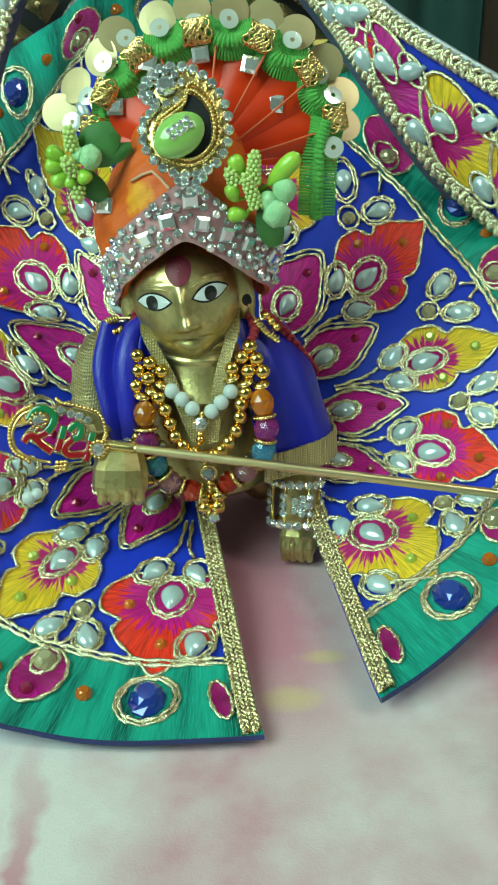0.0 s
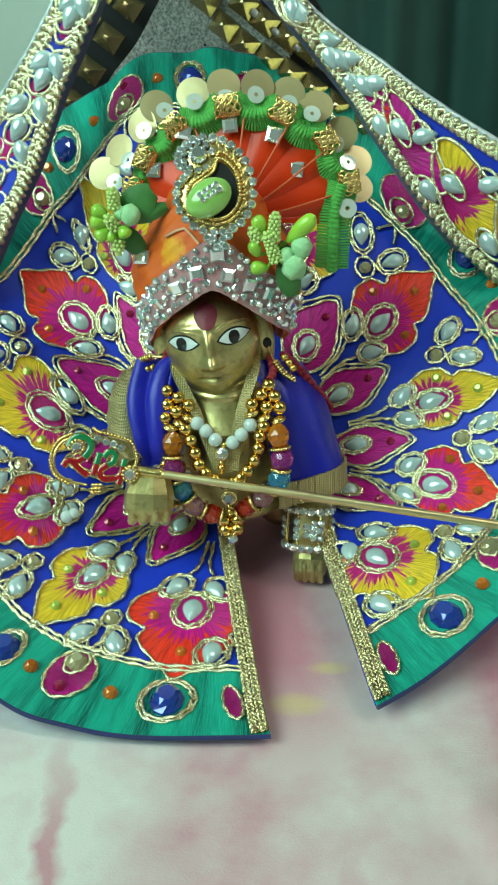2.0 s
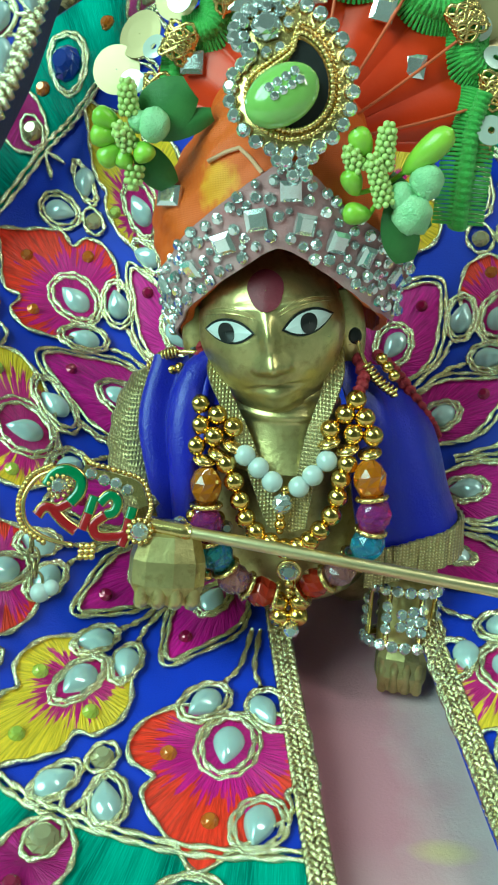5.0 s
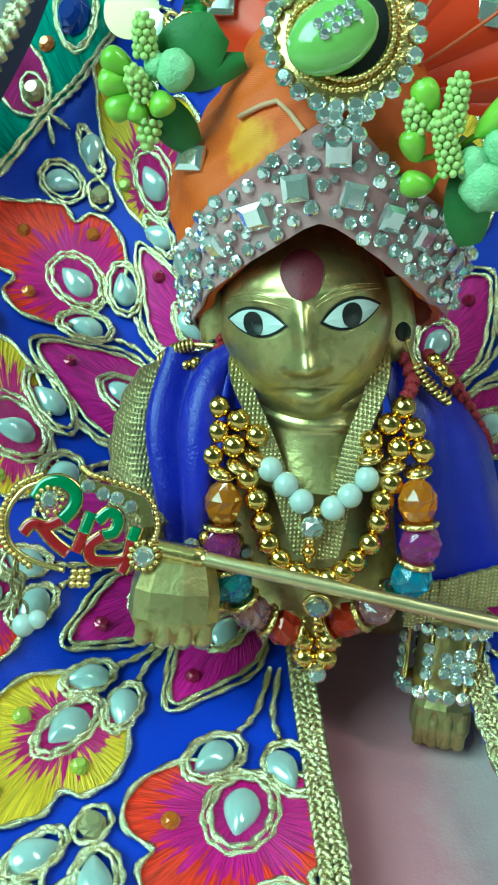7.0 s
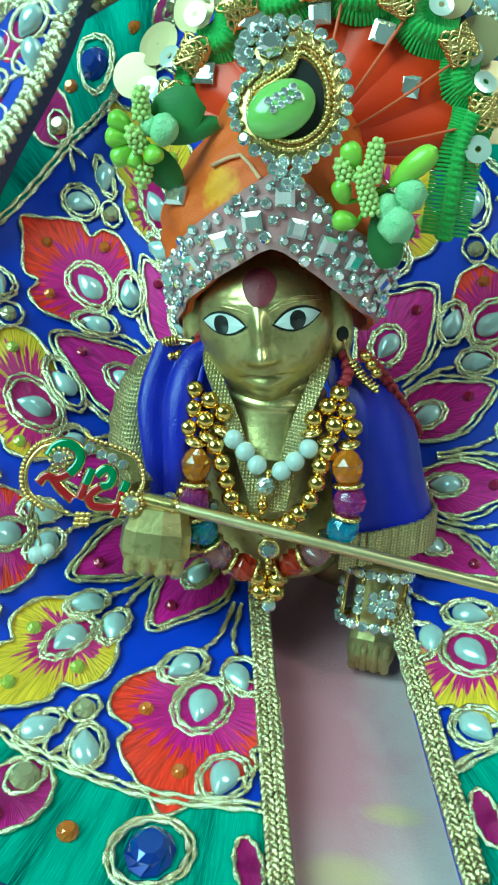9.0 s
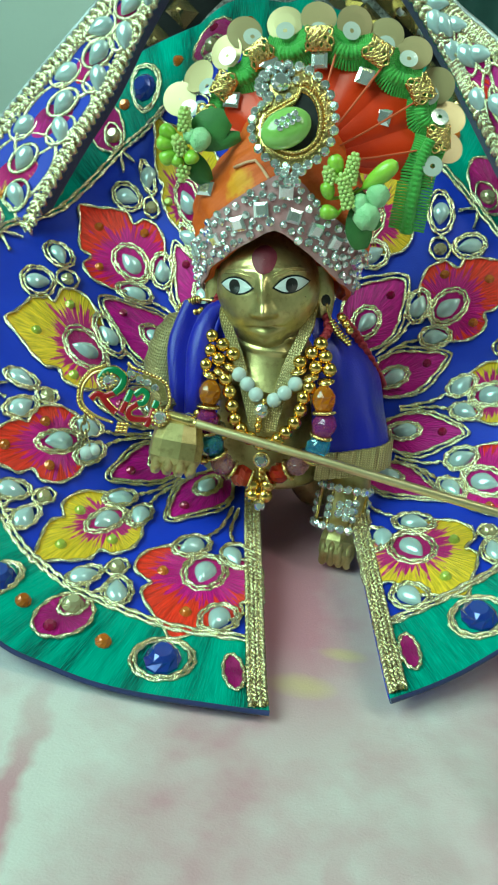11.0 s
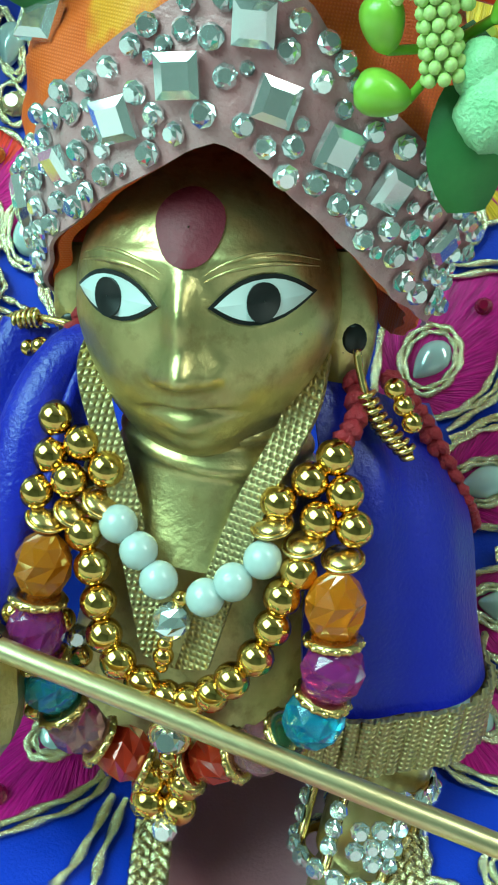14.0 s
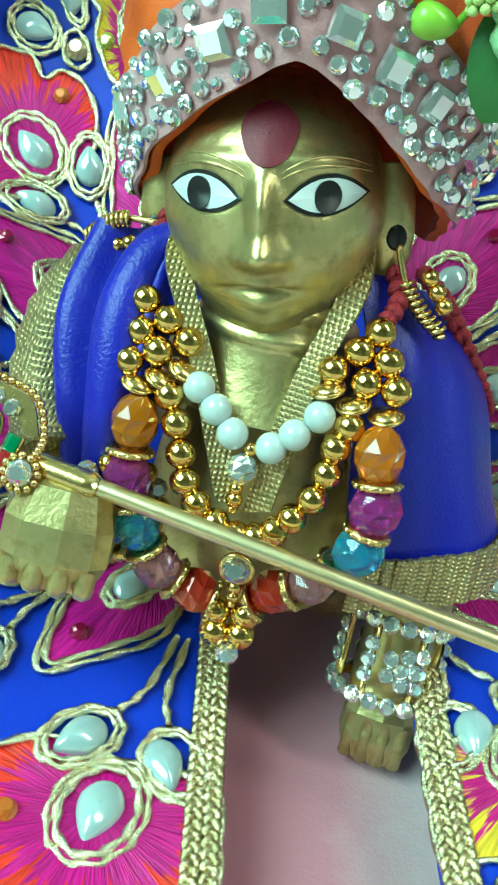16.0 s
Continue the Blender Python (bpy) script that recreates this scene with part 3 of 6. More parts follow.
# ---- the embroidered dress ----
DC = vec(-6.2, 48.0, 22.8)      # middle of the round skirt
DRESS_AZ = [-129, -124, -118, -104, -84, -63, -51, -44, -36, -27, -17, -2, 16, 34, 50, 61, 72, 80, 88, 102, 121, 146, 176, 208]
DRESS_EL = [67, 52, 45, 35, 30, 20, 13, 6, -1, -5, -7, -9, -8.5, -5, 0, 3, 12, 20, 29, 38, 48, 58, 68, 76]
DRESS_S = [1.127, 1.04, 1.02, 0.98, 1.03, 0.93, 0.94, 0.968, 0.98, 0.985, 0.975, 0.946, 0.943, 0.915, 0.939, 0.937, 0.915, 0.92, 0.904, 0.88, 0.925, 0.98, 1.04, 1.10]
DRESS_DIR = [s * vec(math.sin(radians(a)) * math.cos(radians(e)), -math.cos(radians(a)) * math.cos(radians(e)), math.sin(radians(e))) for a, e, s in zip(DRESS_AZ, DRESS_EL, DRESS_S)]


# how the back of the hem stands up against the seat and tucks under the drape: shift of the hem at each of the directions
HEM_SHIFT = {0: vec(-3.0, 8.0, 8.2), 1: vec(-5.0, 5.1, 8.5), 2: vec(-3.8, 6.8, 2.7), 18: vec(3.0, 14.0, -3.0), 19: vec(4.0, 26.0, -5.0), 20: vec(3.0, 20.0, -3.0), 21: vec(-7.2, 1.4, 24.3), 22: vec(0.8, -4.1, 20.8), 23: vec(-4.3, 13.4, 7.8)}


def slit(x, y):
    """Half width of the front slit on the side of x, at y along it."""
    t = min(1.0, max(0.0, (y - 25) / 115))
    return 17.5 - 6.0 * t if x > 0 else 8.0 + 8.5 * t


def dress_raw(phi, r):
    phi, r0 = (phi + 180) % 360 - 180, r
    u = ((phi + 180) % 360) / 15
    i = int(u)
    f = u - i
    a, b, c, d = (DRESS_DIR[(i + k) % 24] for k in (-1, 0, 1, 2))
    v = 0.5 * (2 * b + (c - a) * f + (2 * a - 5 * b + 4 * c - d) * f * f + (3 * b - a - 3 * c + d) * f ** 3)
    w = min(1.0, max(0.0, (math.degrees(math.asin(v[2] / np.linalg.norm(v))) - 42) / 22))
    over = max(r - 116, 0.0)
    r -= 0.21 * max(r - 95, 0.0) * math.exp(-((phi - 40) / 22) ** 2) if -180 < phi < 180 else 0.0
    p = DC + v * (r - 0.62 * over * w) + vec(0, 0.75 * over * w, 0)
    wave = (0.9 * math.sin(radians(phi * 7 + 40)) + 0.5 * math.sin(radians(phi * 23))) * (r / 145) ** 4
    p[2] += wave
    if r0 > 90:
        z0 = vec(0, 0, 0)
        k = min((r0 - 90) / 55, 1.1)
        p = p + (HEM_SHIFT.get(i, z0) * (1 - f) + HEM_SHIFT.get((i + 1) % 24, z0) * f) * (k * k * (1.6 - 0.6 * k))
    if p[2] < 5.0:
        p[2] = 2.2 + 2.8 * math.exp((p[2] - 5.0) / 2.8)
    return p


def dress_xy(x, y, lift=0.0):
    """A point of the flat skirt (millimetres from its middle, y towards the slit, x to the viewer's right) on the worn skirt."""
    if y > 0 and abs(x) < slit(x, y):
        x = math.copysign(slit(x, y), x)
    r = math.hypot(x, y)
    phi = math.degrees(math.atan2(x, y))
    p = dress_raw(phi, r)
    a = dress_raw(phi + 0.6, r) - dress_raw(phi - 0.6, r)
    b = dress_raw(phi, r + 1) - dress_raw(phi, r - 1)
    return p + norm(np.cross(a, b)) * -lift if lift else p


def dress_frame(x, y):
    p = dress_xy(x, y)
    r = math.hypot(x, y)
    phi = math.degrees(math.atan2(x, y))
    a = dress_raw(phi + 0.6, r) - dress_raw(phi - 0.6, r)
    b = dress_raw(phi, r + 1) - dress_raw(phi, r - 1)
    return p, norm(np.cross(b, a)), norm(a), norm(b)


def at_polar(phi, a, b):
    """Skirt coordinates of a point a outwards, b sideways in the sector at phi."""
    f = radians(phi)
    return a * math.sin(f) + b * math.cos(f), a * math.cos(f) - b * math.sin(f)


R0, R_BORDER, R_HEM = 26.0, 117.5, 145.0
dress = thing("embroidered_dress", "royal blue dress with teal hem, embroidered flowers and pearl drops", "dress")


def ring_sheet(r_in, r_out, n_r, n_phi, lift):
    rows, uvs = [], []
    for r in np.linspace(r_in, r_out, n_r):
        row, uv = [], []
        for phi in np.linspace(math.degrees(math.asin(min(slit(1, r) / r, 0.95))), 360 - math.degrees(math.asin(min(slit(-1, r) / r, 0.95))), n_phi):
            x, y = at_polar(phi, r, 0)
            row.append(dress_xy(x, y, lift))
            uv.append((radians(phi) * 13.1, r / 10))
        rows.append(row)
        uvs.append(uv)
    return rows, uvs


g, uv = ring_sheet(R0, R_HEM - 0.5, 26, 181, 0.0)
part("skirt", thick(Mesh(), g, -1.2, uvs=uv), BLUE_CLOTH, dress, "royal blue cloth")
g, uv = ring_sheet(R_BORDER, R_HEM, 9, 241, 0.5)
part("hem_band", Mesh().grid(g, uvs=uv), GREEN_BAND, dress, "teal satin stitched hem band")
hem = ring_sheet(R_HEM + 0.2, R_HEM + 0.3, 2, 241, -0.3)[0][0]
part("piping", Mesh().tube(hem, 0.75, 6), NAVY, dress, "dark blue piping")


def cord(pts2, lift=0.9, r=0.8, closed=False, n=0, mesh=None):
    """A twisted gold cord laid on the skirt along points of its plane."""
    m = Mesh()
    fine = spline([vec(*q, 0) for q in pts2], int(2.0 * (n or max(len(pts2) * 5, 12))), closed)
    m.tube([dress_xy(q[0], q[1], lift) for q in fine], r * 0.80, 8, closed, twist=0.8)
    if mesh:
        mesh.more.append(m)
    return mesh or m


def cords(name, m, parent, label=""):
    """Each laid cord as a part of its own; returns the first."""
    made = [part(name, one, ZARI, parent, label) for one in (m, *m.more)]
    return made[0]


def patch(pts2, centre, lift, puff, anchor, n=44, rings=5):
    """A padded patch inside a closed outline on the skirt; the UV origin is the anchor."""
    out = [q[:2] for q in spline([vec(*q, 0) for q in pts2], n, True)]
    m = Mesh()
    rows, uvs = [], []
    c = vec(*centre)
    for i in range(rings + 1):
        s = max(i / rings, 0.02)
        row, uv = [], []
        for q in out:
            w = c + (q - c) * s
            row.append(dress_xy(w[0], w[1], lift + puff * (1 - s ** 3)))
            uv.append(((w[0] - anchor[0]) / 10 + 1e-4, (w[1] - anchor[1]) / 10))
        rows.append(row)
        uvs.append(uv)
    m.grid(rows, closed_v=True, uvs=uvs)
    return m


def stone(name, data, parent, x, y, size, lift=0.9, label="", turn=0.0):
    if y > 0 and abs(x) < slit(x, y) + 7.0:
        if name == "gem" or name == "orange_gem":
            return None
        x = math.copysign(slit(x, y) + 7.0 + (1.0 if name == "pearl" else 0.0), x)
    p, n, a, b = dress_frame(x, y)
    d = math.cos(turn) * b + math.sin(turn) * a
    return piece(name, data, parent, p + n * lift, d, n, (size, size, size) if not hasattr(size, "__len__") else size, label)


def oval(x, y, rx, ry, turn, k=12):
    """Outline points of an oval about (x, y); turn from the outward direction."""
    f = math.atan2(x, y) + turn
    ux, uy = math.sin(f), math.cos(f)
    return [(x + ux * rx * math.cos(t) + uy * ry * math.sin(t), y + uy * rx * math.cos(t) - ux * ry * math.sin(t)) for t in np.linspace(0, 2 * math.pi, k, endpoint=False)]


FLOWER = [(-9.0, 0.0), (-10.0, 7.0), (-6.5, 13.5), (0.0, 17.2), (7.0, 15.6), (10.0, 10.8), (14.5, 11.8), (20.0, 8.6), (25.0, 4.2), (30.0, 0.0)]
PETAL = [(38.0, 0.0), (44.0, 5.0), (52.0, 9.5), (60.0, 10.5), (68.0, 7.0), (77.0, 0.0)]


def mirrored(pts):
    return pts + [(a, -b) for a, b in reversed(pts[1:-1])]


def pearl_drop(parent, x, y, length, turn):
    stone("pearl", DROP, parent, x, y, (length / 1.5 * 1.0, length * 0.66, length * 0.66), 0.6, "", turn)


# the embroidery is not quite even: outward shift, turn and width of each flower, and shift and turn of each petal
FLOWER_SHIFT = [(4, 1, 1.15), (1.3, 1.6, 1), (0, 0.6, 1), (-0.7, 2.4, 1), (0, 2, 1), (0, 0, 1), (0, -1, 1), (-3.3, -1.8, 1), (-5.6, -1.8, 1), (4.8, 0, 1.15), (1.7, 0.3, 1.2), (4.9, 0, 1.22)]
PETAL_SHIFT = [(0.4, 4.3), (0, 1.1), (-1.2, 4.1), (0.8, 1.4), (0, 1), (0, 0), (0, -1), (-1, -1.5), (0, -1), (0, 0), (-4.7, -0.6)]
for k in range(12):
    phi = 18 + 29.45 * k
    red = k % 2 == 1
    X0 = lambda a, b, f=phi: at_polar(f, a, b)
    X = lambda a, b, f=phi + FLOWER_SHIFT[k][1], o=FLOWER_SHIFT[k][0]: at_polar(f, a + o, b)
    cen = X(87.3, 0)
    outline = [X(87.3 + a, b * FLOWER_SHIFT[k][2]) for a, b in mirrored(FLOWER)]
    fl = part("flower_patch", patch(outline, X(96, 0), 0.4, 0.9, cen), RED_STITCH if red else YELLOW_STITCH, dress, "red and magenta embroidered flower" if red else "yellow and magenta embroidered flower")
    m = cord(outline, 0.8, 0.75, True, 72)
    cord(oval(*cen, 7.2, 5.2, 0), 1.3, 0.8, True, 40, m)
    cord(oval(*cen, 8.5, 6.5, 0), 1.0, 0.75, True, 44, m)
    for sgn in (-1, 1):
        q = X(76.5, sgn * 7.2)
        cord(oval(*q, 6.6, 4.8, sgn * 0.55), 1.0, 0.8, True, 36, m)
        cord(oval(*q, 5.5, 3.9, sgn * 0.55), 1.4, 0.6, True, 34, m)
        cord([X(70, sgn * 4.0), X(64, sgn * 1.6), X(52, sgn * 0.9)], 0.9, 0.8, False, 14, m)
    cords("gold_cord", m, fl)
    pearl_drop(fl, *cen, 10.0, 0.0)
    for sgn in (-1, 1):
        pearl_drop(fl, *X(76.5, sgn * 7.2), 9.0, sgn * 0.55)
    for a, b in ((91.5, 11.5), (91.5, -11.5), (106.0, 0.0)):
        stone("gem", ORANGE_G if red else GREEN_G, fl, *X(a, b), 3.6, 1.1)
    # hem stones in line with the flower
    stone("blue_gem", BLUE_G, dress, *X0(131, 0), (11.5, 10, 9), 0.7)
    if k < 11:
        f2 = phi + 14.7
        X2 = lambda a, b, f=f2: at_polar(f, a, b)
        XP = lambda a, b, f=f2 + PETAL_SHIFT[k][1], o=PETAL_SHIFT[k][0]: at_polar(f, a + o, b)
        out_ = (FLOWER_SHIFT[k][0] + FLOWER_SHIFT[(k + 1) % 12][0]) * 0.8
        petal = [XP(a, b) for a, b in mirrored(PETAL)]
        pt = part("petal_patch", patch(petal, XP(58, 0), 0.4, 0.8, XP(46, 0)), MAGENTA_STITCH, dress, "magenta embroidered petal")
        m = cord(petal, 0.8, 0.75, True, 60)
        cord([XP(a + 2.0, b * 1.13) for a, b in mirrored(PETAL)], 0.7, 0.7, True, 60, m)
        cord(oval(*XP(54.5, 0), 6.8, 5.0, math.pi), 1.2, 0.8, True, 38, m)
        cord(oval(*XP(54.5, 0), 5.6, 4.0, math.pi), 1.4, 0.6, True, 36, m)
        # cluster between the flowers
        for b, a, tn in ((-7.5, 106.0, 2.6), (7.5, 106.0, -2.6)):
            q = X2(a + out_, b)
            cord(oval(*q, 6.8, 4.7, tn), 0.9, 0.75, True, 36, m)
            cord(oval(*q, 5.6, 3.6, tn), 1.2, 0.6, True, 34, m)
            pearl_drop(pt, *q, 9.0, tn)
        q = X2(97 + out_, 0)
        cord(oval(*q, 3.9, 3.9, 0), 0.9, 0.75, True, 24, m)
        stone("topaz", TOPAZ_G, pt, *q, 5.0, 0.6)
        cord([X2(111, -4), X2(116.5, 0), X2(111, 4)], 0.9, 0.8, False, 12, m)
        cords("gold_cord", m, pt)
        pearl_drop(pt, *XP(54.5, 0), 9.0, math.pi)
        stone("ruby", RUBY_G, pt, *XP(69, 0), 3.4, 1.0)
        # medallion on the hem band
        disc = [X2(128 + 9.5 * math.cos(t), 9.5 * math.sin(t)) for t in np.linspace(0, 2 * math.pi, 14, endpoint=False)]
        md = part("medallion", patch(disc, X2(128, 0), 0.9, 0.5, X2(128, 0), 36, 3), MAGENTA_STITCH, dress, "magenta embroidered medallion")
        m = cord(disc, 1.1, 0.75, True, 44)
        cord(oval(*X2(123.5, 0), 4.6, 4.6, 0), 1.5, 0.75, True, 26, m)
        cords("gold_cord", m, md)
        stone("topaz", TOPAZ_G, md, *X2(123.5, 0), 6.4, 1.3)
        stone("ruby", RUBY_G, md, *X2(133.5, 0), 3.8, 1.3)
        for o in (-7.4, 7.4):
            stone("orange_gem", ORANGE_G, dress, *at_polar(f2 + o, 131, 0), 4.6, 0.8)
    m = cord(oval(*X0(131, 0), 7.6, 7.0, 0), 1.0, 0.8, True, 40)
    cord(oval(*X0(131, 0), 8.8, 8.2, 0), 0.8, 0.7, True, 44, m)
    cords("gem_ring", m, dress, "gold cord ring round a blue stone")
brd = Mesh()
for rr in (R_BORDER - 0.9, R_BORDER + 0.9):
    brd.tube([dress_xy(*at_polar(f, rr, 0), 0.8) for f in np.linspace(6, 352, 900)], 0.68, 8, twist=0.75)
part("border_cord", brd, ZARI, dress, "gold cord border")
# braids down both sides of the slit
for sgn in (-1, 1):
    bd = part("slit_braid", Mesh(), ZARI_DARK, dress, "gold braid along the slit")
    for off in (1.2, 3.5):
        path = [dress_xy(sgn * (slit(sgn, y) + off), y, 1.0) for y in np.linspace(18, 143, 26)]
        for line in braid(path, (0, 0, 1), 1.9, 3, 5.0, 0.6):
            part("strand", Mesh().tube(line, 0.66, 6), ZARI_DARK, bd)
# half motifs cut by the slit's edges
for sgn in (-1, 1):
    q = (sgn * (slit(sgn, 108) + 11.5), 108.0)
    p, n, a, b = dress_frame(*q)
    hm = part("edge_motif", cord(oval(*q, 6.6, 5.2, 0.25 * sgn), 0.9, 0.75, True, 36), ZARI, dress, "gold cord ring at the slit")
    part("gold_cord", cord(oval(*q, 5.5, 4.2, 0.25 * sgn), 1.2, 0.6, True, 34), ZARI, hm)
    piece("pearl", DROP, hm, p + n * 0.6, b + a * 0.2 * sgn, n, (6.0, 6.2, 6.2))
    q = (sgn * (slit(sgn, 130) + 7.6), 130.0)
    el = oval(*q, 7.0, 2.4, -math.atan2(*q))
    hp = part("edge_medallion", patch(el, q, 0.9, 0.4, q, 30, 3), MAGENTA_STITCH, dress, "half magenta medallion at the slit")
    part("gold_cord", cord(el, 1.1, 0.7, True, 40), ZARI, hp)


# ---- the statue: one plain brass figure ----
HEAD = vec(-9.8, 8.4, 85.8)
HR = Euler((radians(-4.6), radians(-8.6), radians(2.8))).to_matrix()
HR = np.array(HR)


def head_point(az, el):
    """Skin of the head: az from the face's middle to the figure's left, el upwards, degrees."""
    a, e = radians(az), radians(el)
    d = vec(math.sin(a) * math.cos(e), -math.cos(a) * math.cos(e), math.sin(e))
    z = d[2]
    full = math.cos(e) ** -0.16 if z < 0 else 1.0
    jaw = 1 - 0.20 * min(1.0, max(0.0, -z - 0.05)) ** 1.1
    p = d * vec(15.9 * full * jaw, 16.0 * full, 18.5 if z > 0 else 19.8)
    return p


def bump2(x, z, cx, cz, sx, sz):
    return math.exp(-((x - cx) / sx) ** 2 - ((z - cz) / sz) ** 2)


def head_skin(az, el):
    p = head_point(az, el)
    x, z = p[0], p[2]
    front = max(0.0, -p[1] / 16.0)
    out = 0.0
    if front > 0.2:
        out += 3.5 * bump2(x, z, 0, -3.9, 2.5, 1.9) + 2.5 * bump2(x, z, 0, 1.2, 1.7, 4.4)          # nose
        out += 1.0 * bump2(x, z, 2.7, -4.7, 1.2, 1.1) + 1.0 * bump2(x, z, -2.7, -4.7, 1.2, 1.1)
        out -= 1.1 * (bump2(x, z, 7.4, 3.3, 4.0, 2.2) + bump2(x, z, -7.4, 3.3, 4.0, 2.2))             # eye sockets
        out += 0.9 * (bump2(x, z, 7.0, 7.2, 5.5, 1.2) + bump2(x, z, -7.0, 7.2, 5.5, 1.2))             # brows
        out += 0.9 * bump2(x, z, 0, -8.4, 3.0, 0.8) + 1.0 * bump2(x, z, 0, -11.0, 2.4, 1.1) - 1.7 * bump2(x, z, 0, -9.5 - 0.004 * x * x, 4.2, 0.5)   # lips
        out += 1.3 * bump2(x, z, 0, -14.0, 3.6, 2.4)                                                    # chin
        out += 0.8 * (bump2(x, z, 7.5, -6.0, 3.5, 3.5) + bump2(x, z, -7.5, -6.0, 3.5, 3.5))           # cheeks
    return p * (1 + out * front / max(np.linalg.norm(p), 1))


def on_head(p):
    return HEAD + HR @ np.array(p, float)


def face_at(x, z, lift=0.0):
    """The skin of the face at local x, z."""
    el = math.degrees(math.asin(max(-0.99, min(0.99, z / 18.5))))
    az = 0.0
    for _ in range(8):
        q = head_skin(az, el)
        az += math.degrees((x - q[0]) / 15.0)
        el += math.degrees((z - q[2]) / 18.0)
    q = head_skin(az, el)
    return on_head(q + norm(q * vec(1, 1, 0.6)) * lift)


fig = Mesh()
rows = []
for el in np.linspace(-88, 88, 130):
    rows.append([on_head(head_skin(az, el)) for az in np.concatenate([np.linspace(-80, 80, 130, endpoint=False), np.linspace(80, 280, 50, endpoint=False)])])
fig.grid(rows, closed_v=True)


def almond(cx, cz, w, h, tip, k=28):
    pts = []
    for t in np.linspace(0, 2 * math.pi, k, endpoint=False):
        c, s = math.cos(t), math.sin(t)
        x = w * c
        z = h * s * (1 - abs(c) ** 2.4) ** 0.6 * (1.1 if s > 0 else 0.9) + tip * c
        pts.append((cx + x, cz + z))
    return pts


def paint(outline, centre, lift, slot, dome=0.0, rings=4):
    rows = []
    for i in range(rings + 1):
        s = max(i / rings, 0.03)
        rows.append([face_at(centre[0] + (x - centre[0]) * s, centre[1] + (z - centre[1]) * s, lift + dome * (1 - s * s)) for x, z in outline])
    fig.grid(rows, closed_v=True, slot=slot)
    fig.grid([rows[-1], [face_at(x, z, -0.4) for x, z in outline]], closed_v=True, slot=slot)


for sgn in (-1, 1):
    c = (sgn * 8.0, 2.9)
    paint(almond(*c, 5.35, 2.6, sgn * 0.35), c, 0.25, 2, 0.3)
    paint(almond(*c, 4.75, 2.1, sgn * 0.30), c, 0.45, 1, 0.5)
    q = (c[0] - 0.2, c[1])
    paint([(q[0] + 1.6 * math.cos(t), q[1] + 2.0 * math.sin(t)) for t in np.linspace(0, 2 * math.pi, 20, endpoint=False)], q, 1.0, 2, 0.15, 3)
paint([(0.4 + 3.6 * math.cos(t) * (1 + 0.06 * math.sin(3 * t)), 10.4 + 3.8 * math.sin(t)) for t in np.linspace(0, 2 * math.pi, 26, endpoint=False)], (0.4, 10.4), 0.3, 3, 0.25)
for sgn in (-1, 1):
    for dz, r in ((3.5, 0.22), (4.6, 0.18)):
        fig.tube([face_at(sgn * (7.8 + 5.8 * q), 3.3 + dz * (1 - 0.42 * q * q) + 0.3 * q, -0.04) for q in np.linspace(-0.95, 1.0, 16)], lambda t, r=r: r * (0.35 + math.sin(math.pi * t)), 8)
# ears: long rimmed lobe; a flat black ball paints the pierced hole's shade
for sgn in (-1, 1):
    rows = []
    for i, z in enumerate(np.linspace(-10.5, 6.0, 14)):
        s = math.sin(math.pi * (i + 0.6) / 14.2)
        rows.append([on_head((sgn * (16.4 + (2.2 + 1.6 * s) * math.cos(t)), 1.5 + (1.0 + 1.3 * s) * math.sin(t), z)) for t in np.linspace(0, 2 * math.pi, 14, endpoint=False)])
    fig.grid(rows, closed_v=True)
    hole = on_head((sgn * 17.6, -0.65, -4.1))
    fig.ball(hole, (1.5, 0.35, 1.9), 8, 14, 2, HR)
# neck with its rings, torso, arms
def stack(levels, slot=0, segs=40):
    rows = []
    for c, rx, ry in levels:
        rows.append([(c[0] + rx * math.cos(t), c[1] + ry * math.sin(t), c[2]) for t in np.linspace(0, 2 * math.pi, segs, endpoint=False)])
    fig.grid(rows, closed_v=True, slot=slot)


neck = []
for z in np.linspace(78, 58, 26):
    k = (78 - z) / 20
    ridge = 0.95 * max(0.0, math.sin((z - 60) * 1.5)) if 66 < z < 75 else 0.0
    neck.append(((-6.8 + 1.0 * k, 7.0 + 1.0 * k, z), 9.8 + 9.0 * k ** 2 + ridge, 9.6 + 6.5 * k ** 2 + ridge))
stack(neck)
stack([((-5.0, 14.0 - 0.12 * (61 - z), z), (13.5 + 6.5 * k ** 0.6) * w, (11 + 7.0 * k ** 0.7) * w) for z, k, w in [(z, (61 - z) / 40, 1.0 if z > 27 else max(0.05, 1 - ((27 - z) / 7.5) ** 2)) for z in np.linspace(61, 20, 26)]])
for sgn in (-1, 1):
    fig.tube(spline([(-5 + sgn * 9, 16, 30), (-5 + sgn * 17, 22, 16), (-5 + sgn * 15, 44, 9), (-5 + sgn * 13, 62, 9)], 14), 8.0, 14)
fig.tube(spline([(-14, 14, 54), (-29, 9, 52), (-33, -4, 42), (-30.5, -16, 40)], 22), lambda t: 8.2 - 2.4 * t, 18)
fig.tube(spline([(4, 14, 54), (20, 9, 48), (24, 4, 30), (23.2, -1, 12)], 22), lambda t: 8.2 - 2.2 * t, 18)


